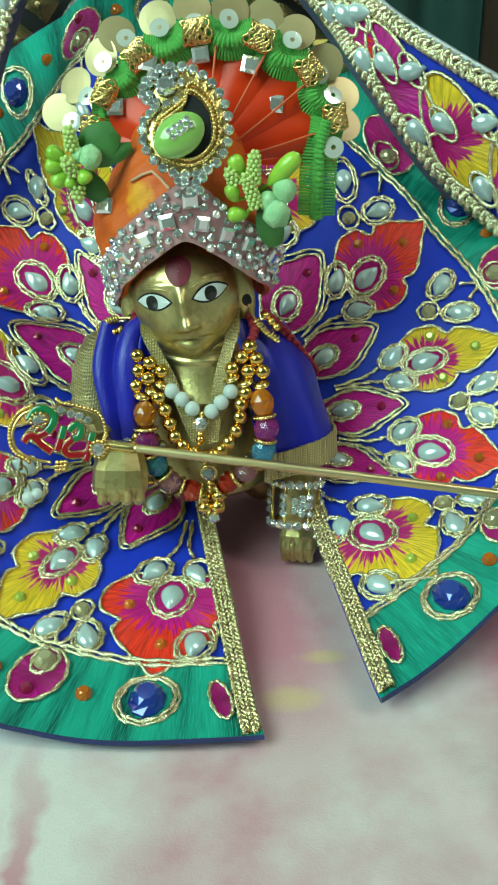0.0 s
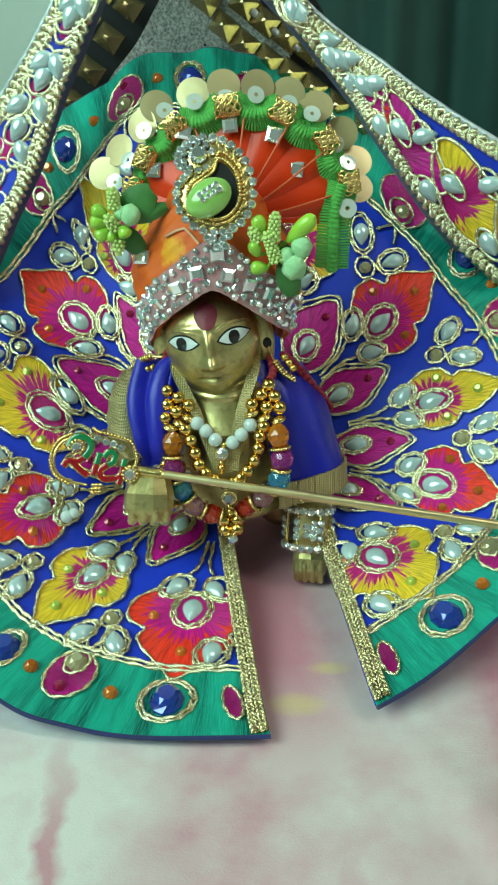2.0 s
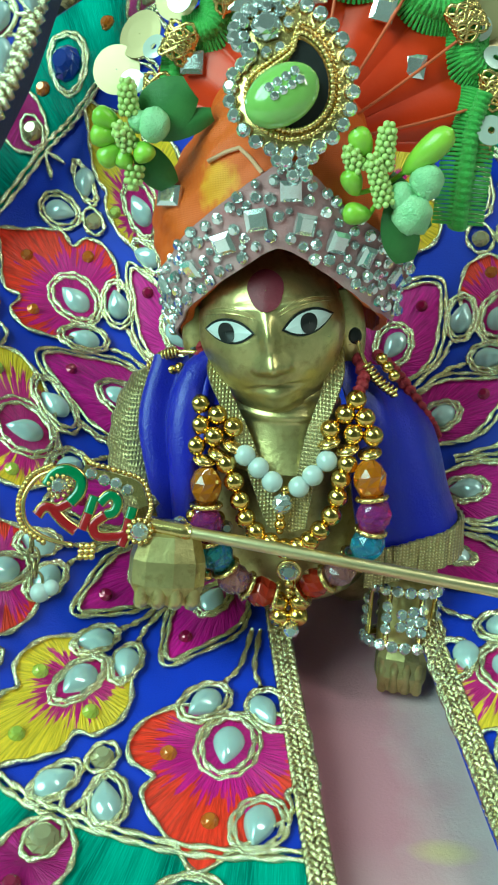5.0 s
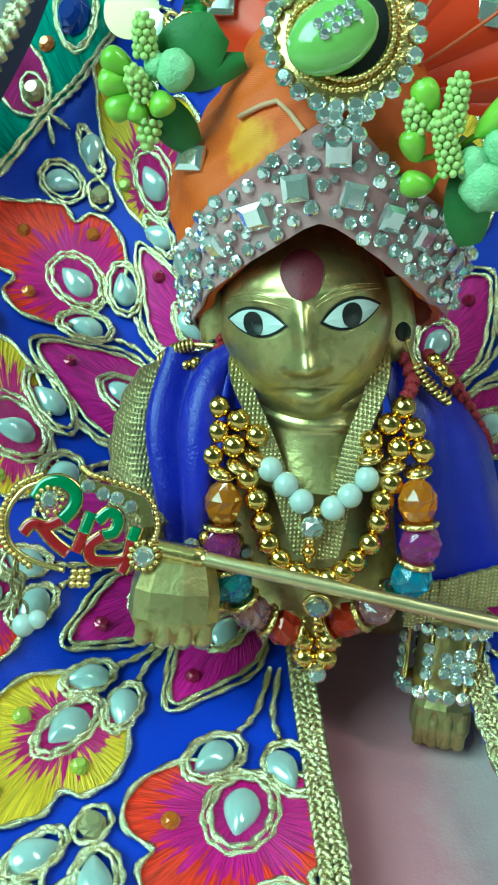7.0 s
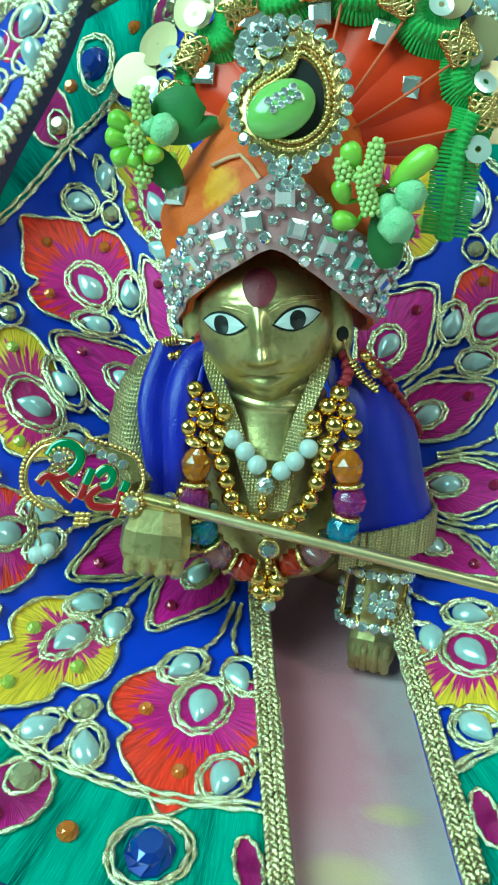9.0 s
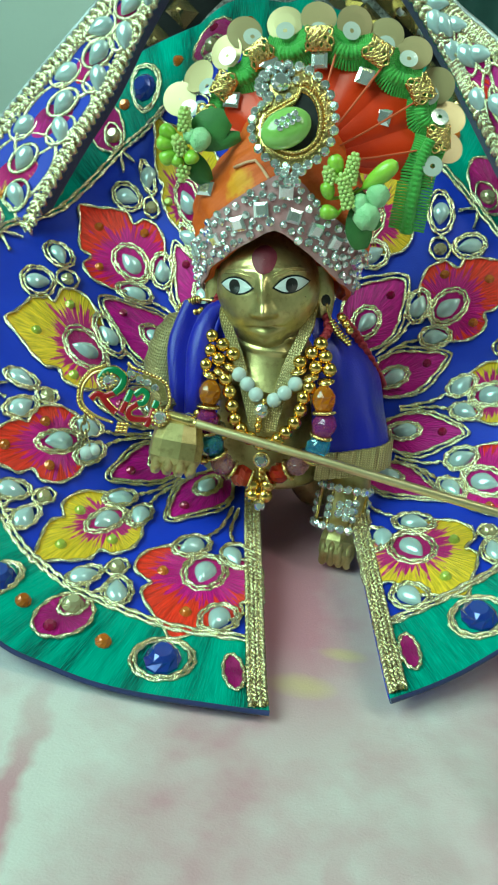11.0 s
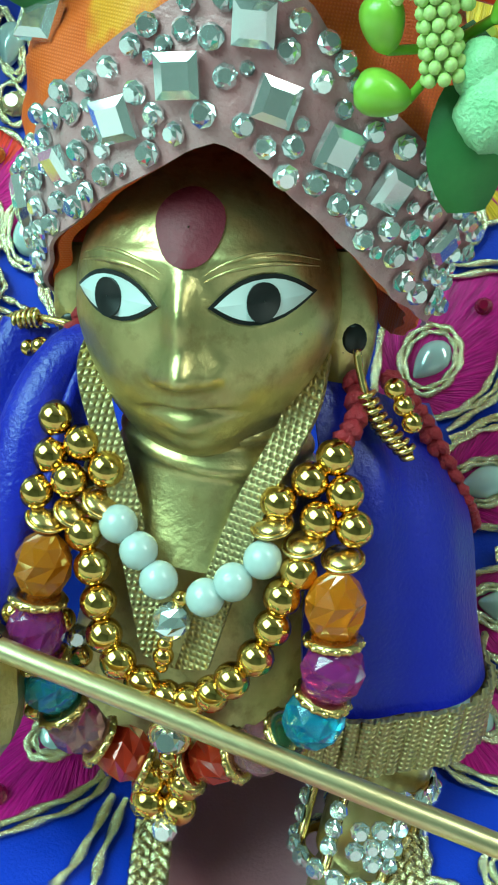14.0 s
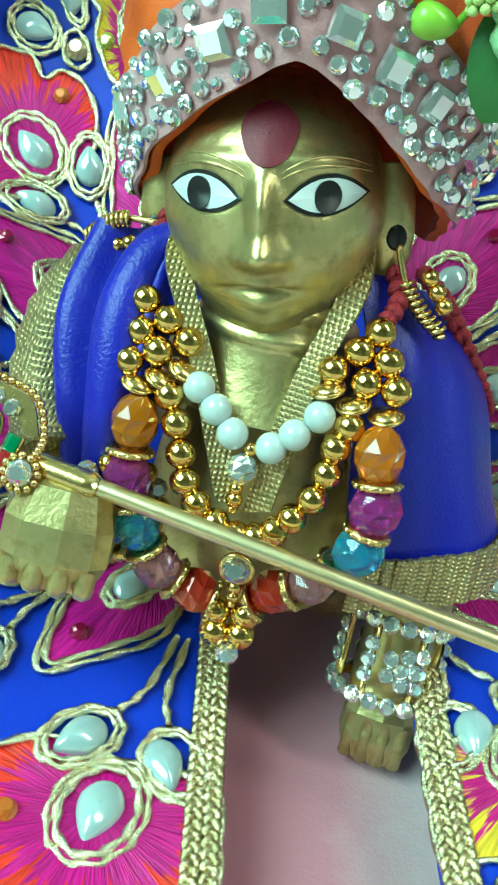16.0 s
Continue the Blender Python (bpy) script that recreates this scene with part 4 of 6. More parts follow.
def facet_hand(c, m, sx, sy, sz, fingers, top):
    """A cast hand filed into flat facets; grooved fingers curl below the height top."""
    levels = ((0.50, 0.50), (0.40, 0.80), (0.08, 0.99), (-0.24, 1.0), (-0.36, 0.90), (-0.50, 0.74))
    rows = []
    for h, k in levels:
        rows.append([c + m @ vec(*(0.5 * k * q * abs(w_) ** 0.75 * math.copysign(1, w_) for q, w_ in ((sx, math.cos(t)), (sy, math.sin(t)))), h * sz) for t in np.linspace(0, 2 * math.pi, 11, endpoint=False) + 0.2])
    for lo_, hi_ in zip(rows, rows[1:]):
        for j in range(11):
            fig.add([lo_[j], lo_[(j + 1) % 11], hi_[(j + 1) % 11], hi_[j]], [(3, 2, 1, 0)])
    fig.add(rows[0], [tuple(range(11))])
    fig.add(rows[-1], [tuple(reversed(range(11)))])
    w = sx / fingers * 0.86
    for i in range(fingers):
        x = (i + 0.5 - fingers / 2) * w
        back = 0.06 * (abs(i - (fingers - 1) / 2) / fingers) * 4
        fig.tube([c + m @ vec(x, sy * (back - 0.40), sz * top), c + m @ vec(x, sy * (back - 0.46), sz * (top - 0.12)), c + m @ vec(x, sy * (back - 0.38), -sz * 0.46), c + m @ vec(x, -sy * 0.06, -sz * 0.52)], lambda t, w=w: w * 0.46, 8)


rot = lambda x, y, z: np.array(Euler((radians(x), radians(y), radians(z))).to_matrix())
facet_hand(vec(-29.4, -18.0, 40.8), rot(-20, 6, 10), 16.5, 14.5, 16.0, 4, -0.30)
facet_hand(vec(23.4, -4.0, 8.6), rot(-20, 0, -6), 12.5, 10.5, 13.5, 4, 0.02)
statue = tagged(new("statue", fig.data("statue", [BRASS, EYE_WHITE, BLACK_PAINT, MAROON_PAINT])), "crawling brass deity figurine with painted eyes and maroon forehead mark", "statue")


# ---- clothes of the figure ----
def folds(grid, amp, waves, phase=0.0, axis=1):
    g = np.array(grid, float)
    n, k = g.shape[:2]
    nn = np.cross(np.gradient(g, axis=1), np.gradient(g, axis=0))
    nn /= np.maximum(np.linalg.norm(nn, axis=2, keepdims=True), 1e-9)
    for i in range(n):
        for j in range(k):
            s = (i / (n - 1)) if axis == 0 else (j / (k - 1))
            t = (j / (k - 1)) if axis == 0 else (i / (n - 1))
            g[i, j] += nn[i, j] * amp * (math.sin(2 * math.pi * waves * s + phase + 1.2 * t) * 0.7 + 0.3 * math.sin(2 * math.pi * waves * 2.3 * s + 2 * phase + t))
    return g


shawl = thing("shawl", "royal blue satin shawl with gold woven trim over the shoulders", "shawl")
right_rows = [[(4, 6, 79), (8, -1, 68), (9, -6, 54), (12, -8, 40)], [(12, 10, 78), (17, 2, 68), (20, -3, 54), (23, -6, 42)], [(18, 18, 74), (26, 12, 62), (30, 5, 50), (33, 2, 43)], [(20, 32, 68), (29, 27, 56), (32, 20, 48), (34, 16, 42)]]
g = folds(loft(right_rows, 90, 40), 0.9, 1.6, 0.6, 0)
part("satin_panel", thick(Mesh(), g, 0.9), BLUE_SATIN, shawl)
low = g[:, -1]
part("gold_trim", thick(Mesh(), folds([[p + vec(0.5 + 0.6 * s, -0.8 - 0.5 * s, 0.8 - 8.5 * s) for p in low] for s in np.linspace(0, 1, 10)], 0.35, 17.0, 0.3), 0.7), ZARI_CLOTH, shawl, "gold woven trim")
left_rows = [[(-18, 5, 79), (-20, -3, 68), (-20, -8, 56), (-21, -11, 44)], [(-26, 6, 80), (-27, -3, 68), (-26, -8, 56), (-26, -11, 43)], [(-34, 9, 77), (-37, 2, 66), (-35, -3, 55), (-31, -7, 44)], [(-35, 24, 70), (-40, 18, 61), (-38, 12, 53), (-33, 6, 46)]]
g = folds(loft(left_rows, 40, 40), 2.8, 2.1, 2.4, 0)
part("satin_panel", thick(Mesh(), g, -0.9), BLUE_SATIN, shawl)
# soft rolled fold at the shoulder
part("rolled_fold", Mesh().tube(spline([(-20, 6, 79), (-25, 3, 77), (-27.5, -3, 69), (-27, -8, 58), (-27, -10.5, 47)], 30), lambda t: 2.4 + 1.4 * math.sin(math.pi * t), 14), BLUE_SATIN, shawl)
blouse = thing("gold_blouse", "gold lame blouse with sleeve and lapels under the shawl", "blouse")
part("sleeve", Mesh().tube(spline([(-33, 24, 66), (-39, 18, 65), (-41, 10, 58), (-39, 0, 51), (-35, -8, 46)], 26), lambda t: 4.2 + 2.2 * math.sin(math.pi * (0.15 + 0.7 * t)) + 0.35 * math.sin(t * 60), 18), ZARI_CLOTH, blouse)
for top, mid, low_, w in (((-20.5, 0, 77), (-14.6, -5.2, 66), (-6.6, -11.0, 47), 4.6), ((3.8, 0.0, 77), (0.4, -5.4, 66), (-2.6, -11.0, 47), 4.6)):
    sgn = -1 if top[0] < -8 else 1
    c = spline([(top[0], top[1] + 8, top[2] + 5), top, mid, low_], 30)
    part("lapel", thick(Mesh(), [[p + vec(sgn * -0.8 * w * s, -1.2 + 0.5 * s, -0.3 * w * s) for s in np.linspace(-0.55, 0.55, 6)] for p in c], 0.7 * sgn), ZARI_CLOTH, blouse, "gold woven lapel")

# ---- the turban ----
TC = vec(-8.5, 18.0, 110.0)


def turban_at(az, z, lift=0.0):
    """The wrapped cap: upright below, drawn in to a blunt cone above."""
    a = radians(az)
    dz = z - TC[2]
    kx = 1 - dz / 44 if dz > 0 else 1 - 0.30 * (dz / 34.0) ** 2
    ky = math.sqrt(max(1 - (dz / 34.0) ** 2, 0.0)) if dz > 0 else kx
    pleat = 0.5 * math.sin(az * 0.13 + z * 0.42) + 0.25 * math.sin(az * 0.31 - z * 0.8)
    return vec(TC[0] + (28.0 * kx + lift + pleat) * math.sin(a), TC[1] - (24.0 * ky + lift + pleat) * math.cos(a), z)


def turban_low(az):
    """Lower edge: a pointed arch over the forehead, its point a little to the figure's left."""
    return float(np.interp(az, (-90, -80, -62, -45, -25, -12, -4, 1, 6, 12, 20, 32, 47, 83, 95), (77, 79, 85, 91.0, 98.4, 103.0, 106.0, 107.2, 106.4, 104.6, 101.8, 97.6, 92.6, 85, 82)))


turban = thing("turban", "orange cloth turban with a jewelled band, pleated fan and sequinned lace", "turban")
rows = []
for s in np.linspace(0, 1, 36):
    rows.append([turban_at(az, turban_low(az) + (137.0 - turban_low(az)) * s ** 0.9) for az in np.linspace(-180, 180, 120, endpoint=False)])
rows.append([(p + (TC + vec(0, 0, 29)) * 2) / 3 for p in rows[-1]])
rows.append([TC + vec(0, 0, 29.2) + (p - TC - vec(0, 0, 29)) * 0.02 for p in rows[-1]])
m = Mesh().grid(rows, closed_v=True)
m.grid([[turban_at(az, turban_low(az), -1.6) for az in np.linspace(-180, 180, 120, endpoint=False)], rows[0]], closed_v=True)
m.grid([[turban_at(az, turban_low(az) + 16, -2.6) for az in np.linspace(-180, 180, 120, endpoint=False)], [turban_at(az, turban_low(az), -1.6) for az in np.linspace(-180, 180, 120, endpoint=False)]], closed_v=True)
wrap = part("wrap", m, ORANGE_CLOTH, turban, "orange woven cloth")


def band_top(az):
    return float(np.interp(az, (-90, -70, -45, -27, -15, -3, 8, 19, 32, 44, 63, 85), (89, 95.5, 105.1, 113.7, 118.5, 122, 123, 119.8, 113.2, 109, 102.6, 96)))


band = part("band", thick(Mesh(), [[turban_at(az, turban_low(az) - 0.3 + (band_top(az) - turban_low(az)) * s, 0.7) for az in np.linspace(-84, 76, 90)] for s in np.linspace(0, 1, 8)], -0.5), CLEAR_BAND, turban, "clear mauve net band set with stones")


def on_turban(az, z, lift):
    p = turban_at(az, z, lift)
    n = norm(np.cross(turban_at(az + 1, z) - turban_at(az - 1, z), turban_at(az, z + 0.5) - turban_at(az, z - 0.5)))
    x = norm(turban_at(az + 1, z) - turban_at(az - 1, z))
    return p, n, x


taken = []


def set_stone(name, data, az, z, size, lift, turn=0.0, tilt=0.0):
    p, n, x = on_turban(az, z, lift)
    y = np.cross(n, x)
    piece(name, data, band, p, math.cos(turn) * x + math.sin(turn) * y, n + tilt * x, (size, size, size))
    taken.append((p, size * (0.56 if data is SQUARE else 0.5)))


for az, z, turn in ((-57, 94.4, 0.75), (-36, 100.7, 0.42), (-20.7, 106.9, 0.42), (-7.7, 112.2, 0.1), (6, 117.7, 0.0), (11.1, 111.3, -0.3), (24.3, 107.7, -0.35), (37.9, 104.2, -0.45), (58, 98.2, -0.6)):
    set_stone("mirror_square", SQUARE, az, z, random.uniform(3.9, 4.4), 1.7, turn + random.uniform(-0.1, 0.1), random.uniform(-0.08, 0.08))
# glued rhinestones of three sizes, crowded and uneven, leaving gaps of bare net
for tries in range(2600):
    az = random.uniform(-76, 74)
    lo_, hi_ = turban_low(az) + 1.0, band_top(az) - 1.0
    z = random.uniform(lo_, hi_)
    d = random.choice((2.7, 2.5, 2.4)) if tries < 1300 else random.choice((1.9, 1.6))
    p = on_turban(az, z, 1.5)[0]
    if all(np.linalg.norm(p - q) > r + d * 0.5 for q, r in taken):
        set_stone("rhinestone", RHINESTONE, az, z, d, 1.5, random.uniform(0, 3), random.uniform(-0.22, 0.22))
# loose stones higher on the wrap, and the glued thread
for az, z, t in ((-56, 113.5, 0.3),):
    p, n, x = on_turban(az, z, 0.6)
    piece("mirror_square", SQUARE, wrap, p + n * 0.8, x + vec(0, 0, t), n * 0.7 + vec(0, -0.6, 0.15), (5.0, 4.2, 4.2))
part("loose_thread", Mesh().tube([on_turban(az, z, 0.7)[0] for az, z in ((-40, 121.5), (-32, 123.5), (-24, 124.5), (-16, 123.0), (-8, 120.5))], 0.45, 6), surf("pale_thread", (0.75, 0.42, 0.28), (0.65, 0.34, 0.2), rough=0.6), turban, "pale glued thread")

# pleated fan behind the brooch
EC = vec(0.0, 0, 128.0)


def rim(deg, k, y):
    t = radians(deg)
    return vec(EC[0] + 38.7 * k * math.cos(t), y, EC[2] + 33 * k * math.sin(t))


HUB = vec(-3.0, 10.0, 124.0)
rows = []
for s in np.linspace(0, 1, 16):
    row = []
    for t in np.linspace(-16, 184, 150):
        scal = (0.86 + 0.06 * min(1.0, max(0.0, (t - 95) / 50))) + 0.035 * abs(math.sin(radians((t - 6) * 180 / 29.0)))
        e = rim(t, scal, 24 + 3 * math.sin(radians(max(t, 0))))
        fold = 2.2 * s * (abs(math.sin(radians((t + 8) * 180 / 30.0))) - 0.4)
        row.append(HUB + (e - HUB) * s + vec(0, -fold, 0))
    rows.append(row)
fan = part("fan", thick(Mesh(), rows, 0.8), ORANGE_SATIN, turban, "orange-red pleated satin fan")
for deg, k in ((157, 0.79), (125, 0.81), (97, 0.72), (67, 0.68), (35, 0.54), (-7, 0.47)):
    e = rim(deg, k, 19.5)
    piece("mirror_square", SQUARE, fan, e, (1, 0, 0.3 * math.sin(deg)), (random.uniform(-0.1, 0.1), -1, 0.35), (4.7, 4.7, 3.6))
seam = surf("orange_seam_thread", (0.70, 0.13, 0.05), (0.58, 0.09, 0.03), rough=0.5)
for deg in (6, 35, 62, 88, 118):
    e = rim(deg, 0.82, 20.5)
    part("seam", Mesh().tube(spline([HUB + vec(0, -1, 0), HUB * 0.5 + e * 0.5 + vec(0, -2.2, -0.5), e], 14), 0.35, 6), seam, fan)
# green thread lace along the fan's rim: ribbed rolls between gold tassels
lace = part("lace", Mesh(), LACE_GREEN, turban, "green thread lace edging")


def ribbed_roll(path, r, n=60, flat=0.6):
    m = Mesh()
    fine = spline(path, n)
    m.tube(fine, lambda t: r * (0.90 + 0.16 * abs(math.sin(t * n * 0.9))), 10, flat=flat)
    for i in range(1, n - 1, 2):
        d = norm(fine[i + 1] - fine[i - 1])
        u = norm(np.cross(d, (0, -1, 0.2)))
        m.tube([fine[i] + u * r * 1.0 * c + vec(0, -1, 0.2) * r * 0.55 * s for c, s in ((1.05, 0.0), (0.7, 0.75), (0.0, 1.12), (-0.7, 0.75), (-1.05, 0.0))], 0.42, 5)
    return m


nodes_deg = [12, 40, 68, 97, 127, 152]
for a, b in zip(nodes_deg, nodes_deg[1:]):
    part("roll", ribbed_roll([rim(a + 2, 0.90, 24), rim((a + b) / 2, 0.80, 22.5), rim(b - 2, 0.90, 24)], 4.3, 54), LACE_GREEN, lace)
part("roll", ribbed_roll([rim(11, 0.84, 22), (30.0, 21, 126), (29.4, 20, 116), (29.0, 20, 106)], 5.0, 70, 0.45), LACE_GREEN, lace)
part("roll", ribbed_roll([rim(152, 0.92, 24), rim(164, 0.86, 23), rim(178, 0.86, 21)], 3.2, 36), LACE_GREEN, lace)
for deg, k in [(d, 0.90) for d in nodes_deg] + [(-9, 0.81), (172, 0.92)]:
    c = rim(deg, k, 19.5)
    m = Mesh()
    out = norm(c - EC * vec(1, 0, 1) - vec(0, c[1], 0))
    for i in range(13):
        s = (i - 6) / 6.5 + random.uniform(-0.1, 0.1)
        side = vec(-out[2], 0, out[0])
        q = [c + side * s * 3.0 + out * 3.2 * math.cos(f) + vec(0, -1, 0) * 1.1 * math.sin(f) + side * 1.5 * math.sin(2.5 * f + i * 2.3) for f in np.linspace(0, math.pi, 9)]
        m.tube(q, 0.42, 5)
    part("gold_tassel", m, GOLD_TRIM, lace, "crimped gold thread tassel")


def disc_mesh(name, mat, hole):
    m = Mesh()
    k = 28
    ang = np.linspace(0, 2 * math.pi, k, endpoint=False)
    rows = [[(r * math.cos(t), r * math.sin(t), h) for t in ang] for r, h in ((hole, 0.012), (0.30, 0.010), (0.5, 0.0), (0.5, -0.02), (0.30, -0.012), (hole, -0.010))]
    m.grid(rows, closed_u=True, closed_v=True)
    return m.data(name, mat, False)


BIG_SEQ, SMALL_SEQ = disc_mesh("sequin", SEQUIN, 0.012), disc_mesh("clear_sequin", CLEAR_SEQUIN, 0.12)
sp = [(168, 1.20), (156, 1.14), (140, 1.08), (129, 1.12), (112, 1.06), (98, 1.07), (83, 1.05), (69, 1.04), (55, 1.05), (37, 1.01), (21, 1.0), (6, 0.96)]
small = [(170, 1.08), (157, 1.02), (140, 1.04), (126, 1.05), (112, 1.0), (97, 0.97), (83, 0.99), (67, 0.98), (55, 0.99), (35, 0.93), (23, 0.94), (8, 0.89)]
for i, ((deg, k), (deg2, k2)) in enumerate(zip(sp, small)):
    tilt = vec(random.uniform(-0.35, 0.35) + 0.25 * math.cos(radians(deg)), -1, 0.45 + random.uniform(-0.25, 0.3))
    piece("sequin", BIG_SEQ, lace, rim(deg, k, 25.5 + (i % 2) * 1.4), (1, 0, 0), tilt, (10.6, 10.6, 10.6))
    piece("clear_sequin", SMALL_SEQ, lace, rim(deg2, k2, 21.0), (1, 0, 0), tilt + vec(0.1, 0, 0.1), (5.4, 5.4, 5.4))
piece("clear_sequin", SMALL_SEQ, lace, (33.6, 17.2, 126.5), (1, 0, 0), (0.1, -1, 0.3), (6.0, 6.0, 6.0))

# ---- brooch on the turban ----
BC, BU = vec(-6.2, -3.6, 134.6), vec(0.998, 0.05, 0.0)
BN = norm(vec(0.05, -0.90, 0.42))
BW = np.cross(BN, BU)


def bro(u, w, h=0.0):
    return BC + BU * u + BW * w + BN * h


PAISLEY = [(-10.3, 13.6), (-5.5, 17.0), (1.5, 16.6), (7.2, 12.4), (10.6, 5.5), (10.6, -2.5), (6.8, -8.6), (0.2, -11.0), (-6.8, -8.8), (-11.2, -3.0), (-11.2, 3.0), (-8.0, 7.0), (-11.0, 9.6)]
brooch = thing("brooch", "paisley brooch of gold beading, clear rhinestones and a green stone", "brooch")
out = [q[:2] for q in spline([vec(*q, 0) for q in PAISLEY], 60, True)]
m = Mesh()
m.grid([[bro(u * s + (-1) * (1 - s), w * s, h) for u, w in out] for s, h in ((1.0, -2.2), (1.02, -1.2), (0.97, -0.6), (0.5, -0.5), (0.03, -0.5))], closed_v=True)
part("back_plate", m, [GOLD_TRIM], brooch)
edge = [q[:2] for q in spline([vec(*q, 0) for q in PAISLEY], 31, True)]
for u, w in edge:
    piece("rhinestone", RHINESTONE, brooch, bro(u, w, -0.2), BU, BN + BU * random.uniform(-0.15, 0.15), (2.9, 2.9, 2.9))
RHINE_CUP = Mesh().ball((0, 0, 0), 0.5, 6, 8).data("gold_grain", GOLD_TRIM)
drop_line = [q[:2] for q in spline([vec(*q, 0) for q in [(1.2, 12.8), (5.6, 10.0), (8.2, 4.4), (8.2, -2.2), (5.0, -6.8), (0.0, -8.6), (-5.4, -6.8), (-8.4, -2.4), (-8.0, 2.4), (-4.4, 5.6), (-0.6, 8.6)]], 62, True)]
for ring_s, hh in ((1.0, 0.5), (0.84, 0.9)):
    for u, w in drop_line:
        piece("gold_grain", RHINE_CUP, brooch, bro(u * ring_s, w * ring_s, hh), BU, BN, (1.15, 1.15, 1.15))
part("stone_well", Mesh().grid([[bro(u * 0.76, w * 0.76, 0.3) for u, w in drop_line], [bro(u * 0.02, w * 0.02, 0.2) for u, w in drop_line]], closed_v=True), BLACK_PAINT, brooch)
ax = norm(BU * 0.82 + BW * 0.55)
st = Mesh().ball((0, 0, 0), (7.4, 5.4, 4.0), 14, 24)
sob = part("green_stone", st, GREEN_STONE, brooch, "polished green oval stone")
sob.matrix_basis = Matrix.Translation(Vector(bro(-2.0, -1.2, 2.2)) / 1000) @ Matrix([list(r) for r in np.stack([ax, np.cross(BN, ax), BN], 1)]).to_4x4()
for i in range(4):
    for o in (-0.9, 0.9):
        c = bro(-1.6, -0.4, 6.0) + ax * (i - 1.5) * 1.8 + np.cross(BN, ax) * o
        piece("rhinestone", RHINESTONE, brooch, c, ax, BN, (1.8, 1.8, 1.8))
piece("crown_crystal", RHINESTONE, brooch, bro(-5.2, 12.2, 0.0), BU, BN, (6.0, 5.4, 5.4))
for i in range(9):
    t = radians(20 + i * 36)
    piece("rhinestone", RHINESTONE, brooch, bro(-5.2 + 4.4 * math.cos(t), 11.6 + 4.2 * math.sin(t), 0.3), BU, BN, (2.3, 2.3, 2.3))
for u, w in ((-1.0, -13.0), (2.0, -13.2), (0.4, -15.4), (3.8, -12.0), (2.8, -15.2), (-2.6, -12.6)):
    piece("rhinestone", RHINESTONE, brooch, bro(u, w, 0.6), BU, BN, (2.6, 2.6, 2.6))


# ---- bud sprays on both sides of the turban ----
SEED = Mesh().ball((0, 0, 0), 0.5, 5, 7).data("seed", BUD_LIGHT)


def bud_spray(c, label, buds, seeds, frosted, leafs):
    """Buds as (tip, foot, thickness), seed heads as (tip, foot), frosted buds as (place, radius); across, up and forwards from c."""
    c = vec(*c)
    sp_ = thing("bud_spray", label, "decoration", "sprays on the turban")
    P = lambda u, w, h=0.0: c + vec(u, -h * 0.9, w + h * 0.35) * 0.82
    for tip, foot, r in buds:
        a, b = P(*tip), P(*foot)
        part("bud", Mesh().tube([b + (a - b) * t for t in np.linspace(0, 1, 16)], lambda t, r=r: 0.98 * r * max(0.10, (4 * t * (1 - t)) ** 0.42 * (0.62 + 0.40 * t)), 16), BUD_GREEN, sp_)
        part("stalk", Mesh().tube([b + (a - b) * 0.06, (b + P(0.5, -2, -1)) / 2, P(0.5, -2, -1)], 0.5, 6), BUD_GREEN, sp_)
    for tip, foot in seeds:
        a, b = P(*tip), P(*foot)
        d = norm(a - b)
        length = np.linalg.norm(a - b)
        head = part("seed_head", Mesh().tube([b, b + d * length * 0.9, a], lambda t: 1.25 - 0.4 * t, 8), BUD_LIGHT, sp_, "pale green seed head")
        s1 = norm(np.cross(d, (0.2, 1, 0.1)))
        s2 = np.cross(d, s1)
        rings = max(3, int(length / 1.05))
        for i in range(rings + 1):
            t = i / rings
            for j in range(7 if i < rings else 3):
                f = j * 2 * math.pi / (7 if i < rings else 3) + i * 0.45
                rr = (1.65 - 0.4 * t) if i < rings else 0.7
                piece("seed", SEED, head, b + (a - b) * t + s1 * rr * math.cos(f) + s2 * rr * math.sin(f), scale=(1.3, 1.3, 1.3))
    for (u, w, h), r in frosted:
        m = Mesh().ball((0, 0, 0), (r * 0.84, r * 0.76, r * 0.92), 20, 28)
        m.v = [tuple(np.array(v) * (1 + 0.16 * noise.noise(Vector(v) * 0.45 + Vector((u, w, 0))) + 0.07 * noise.noise(Vector(v) * 2.6)) + P(u, w, h)) for v in m.v]
        part("frosted_bud", m, BUD_FROST, sp_, "frosted sugar-coated bud")
    for a, b, w_ in leafs:
        a, b = P(*a), P(*b)
        d = b - a
        s = norm(np.cross(d, (0.1, -1, 0.2)))
        rows = [[a + d * t + s * w_ * wv * math.sin(math.pi * (0.10 + 0.80 * t)) ** 0.6 + vec(0, -1.4 * math.sin(3 * t) + 0.8 * wv * wv, 0) for wv in (-1, -0.5, 0, 0.5, 1)] for t in np.linspace(0, 1, 12)]
        part("leaf", thick(Mesh(), rows, 0.4), LEAF, sp_, "dark green ribbon leaf")
    return sp_


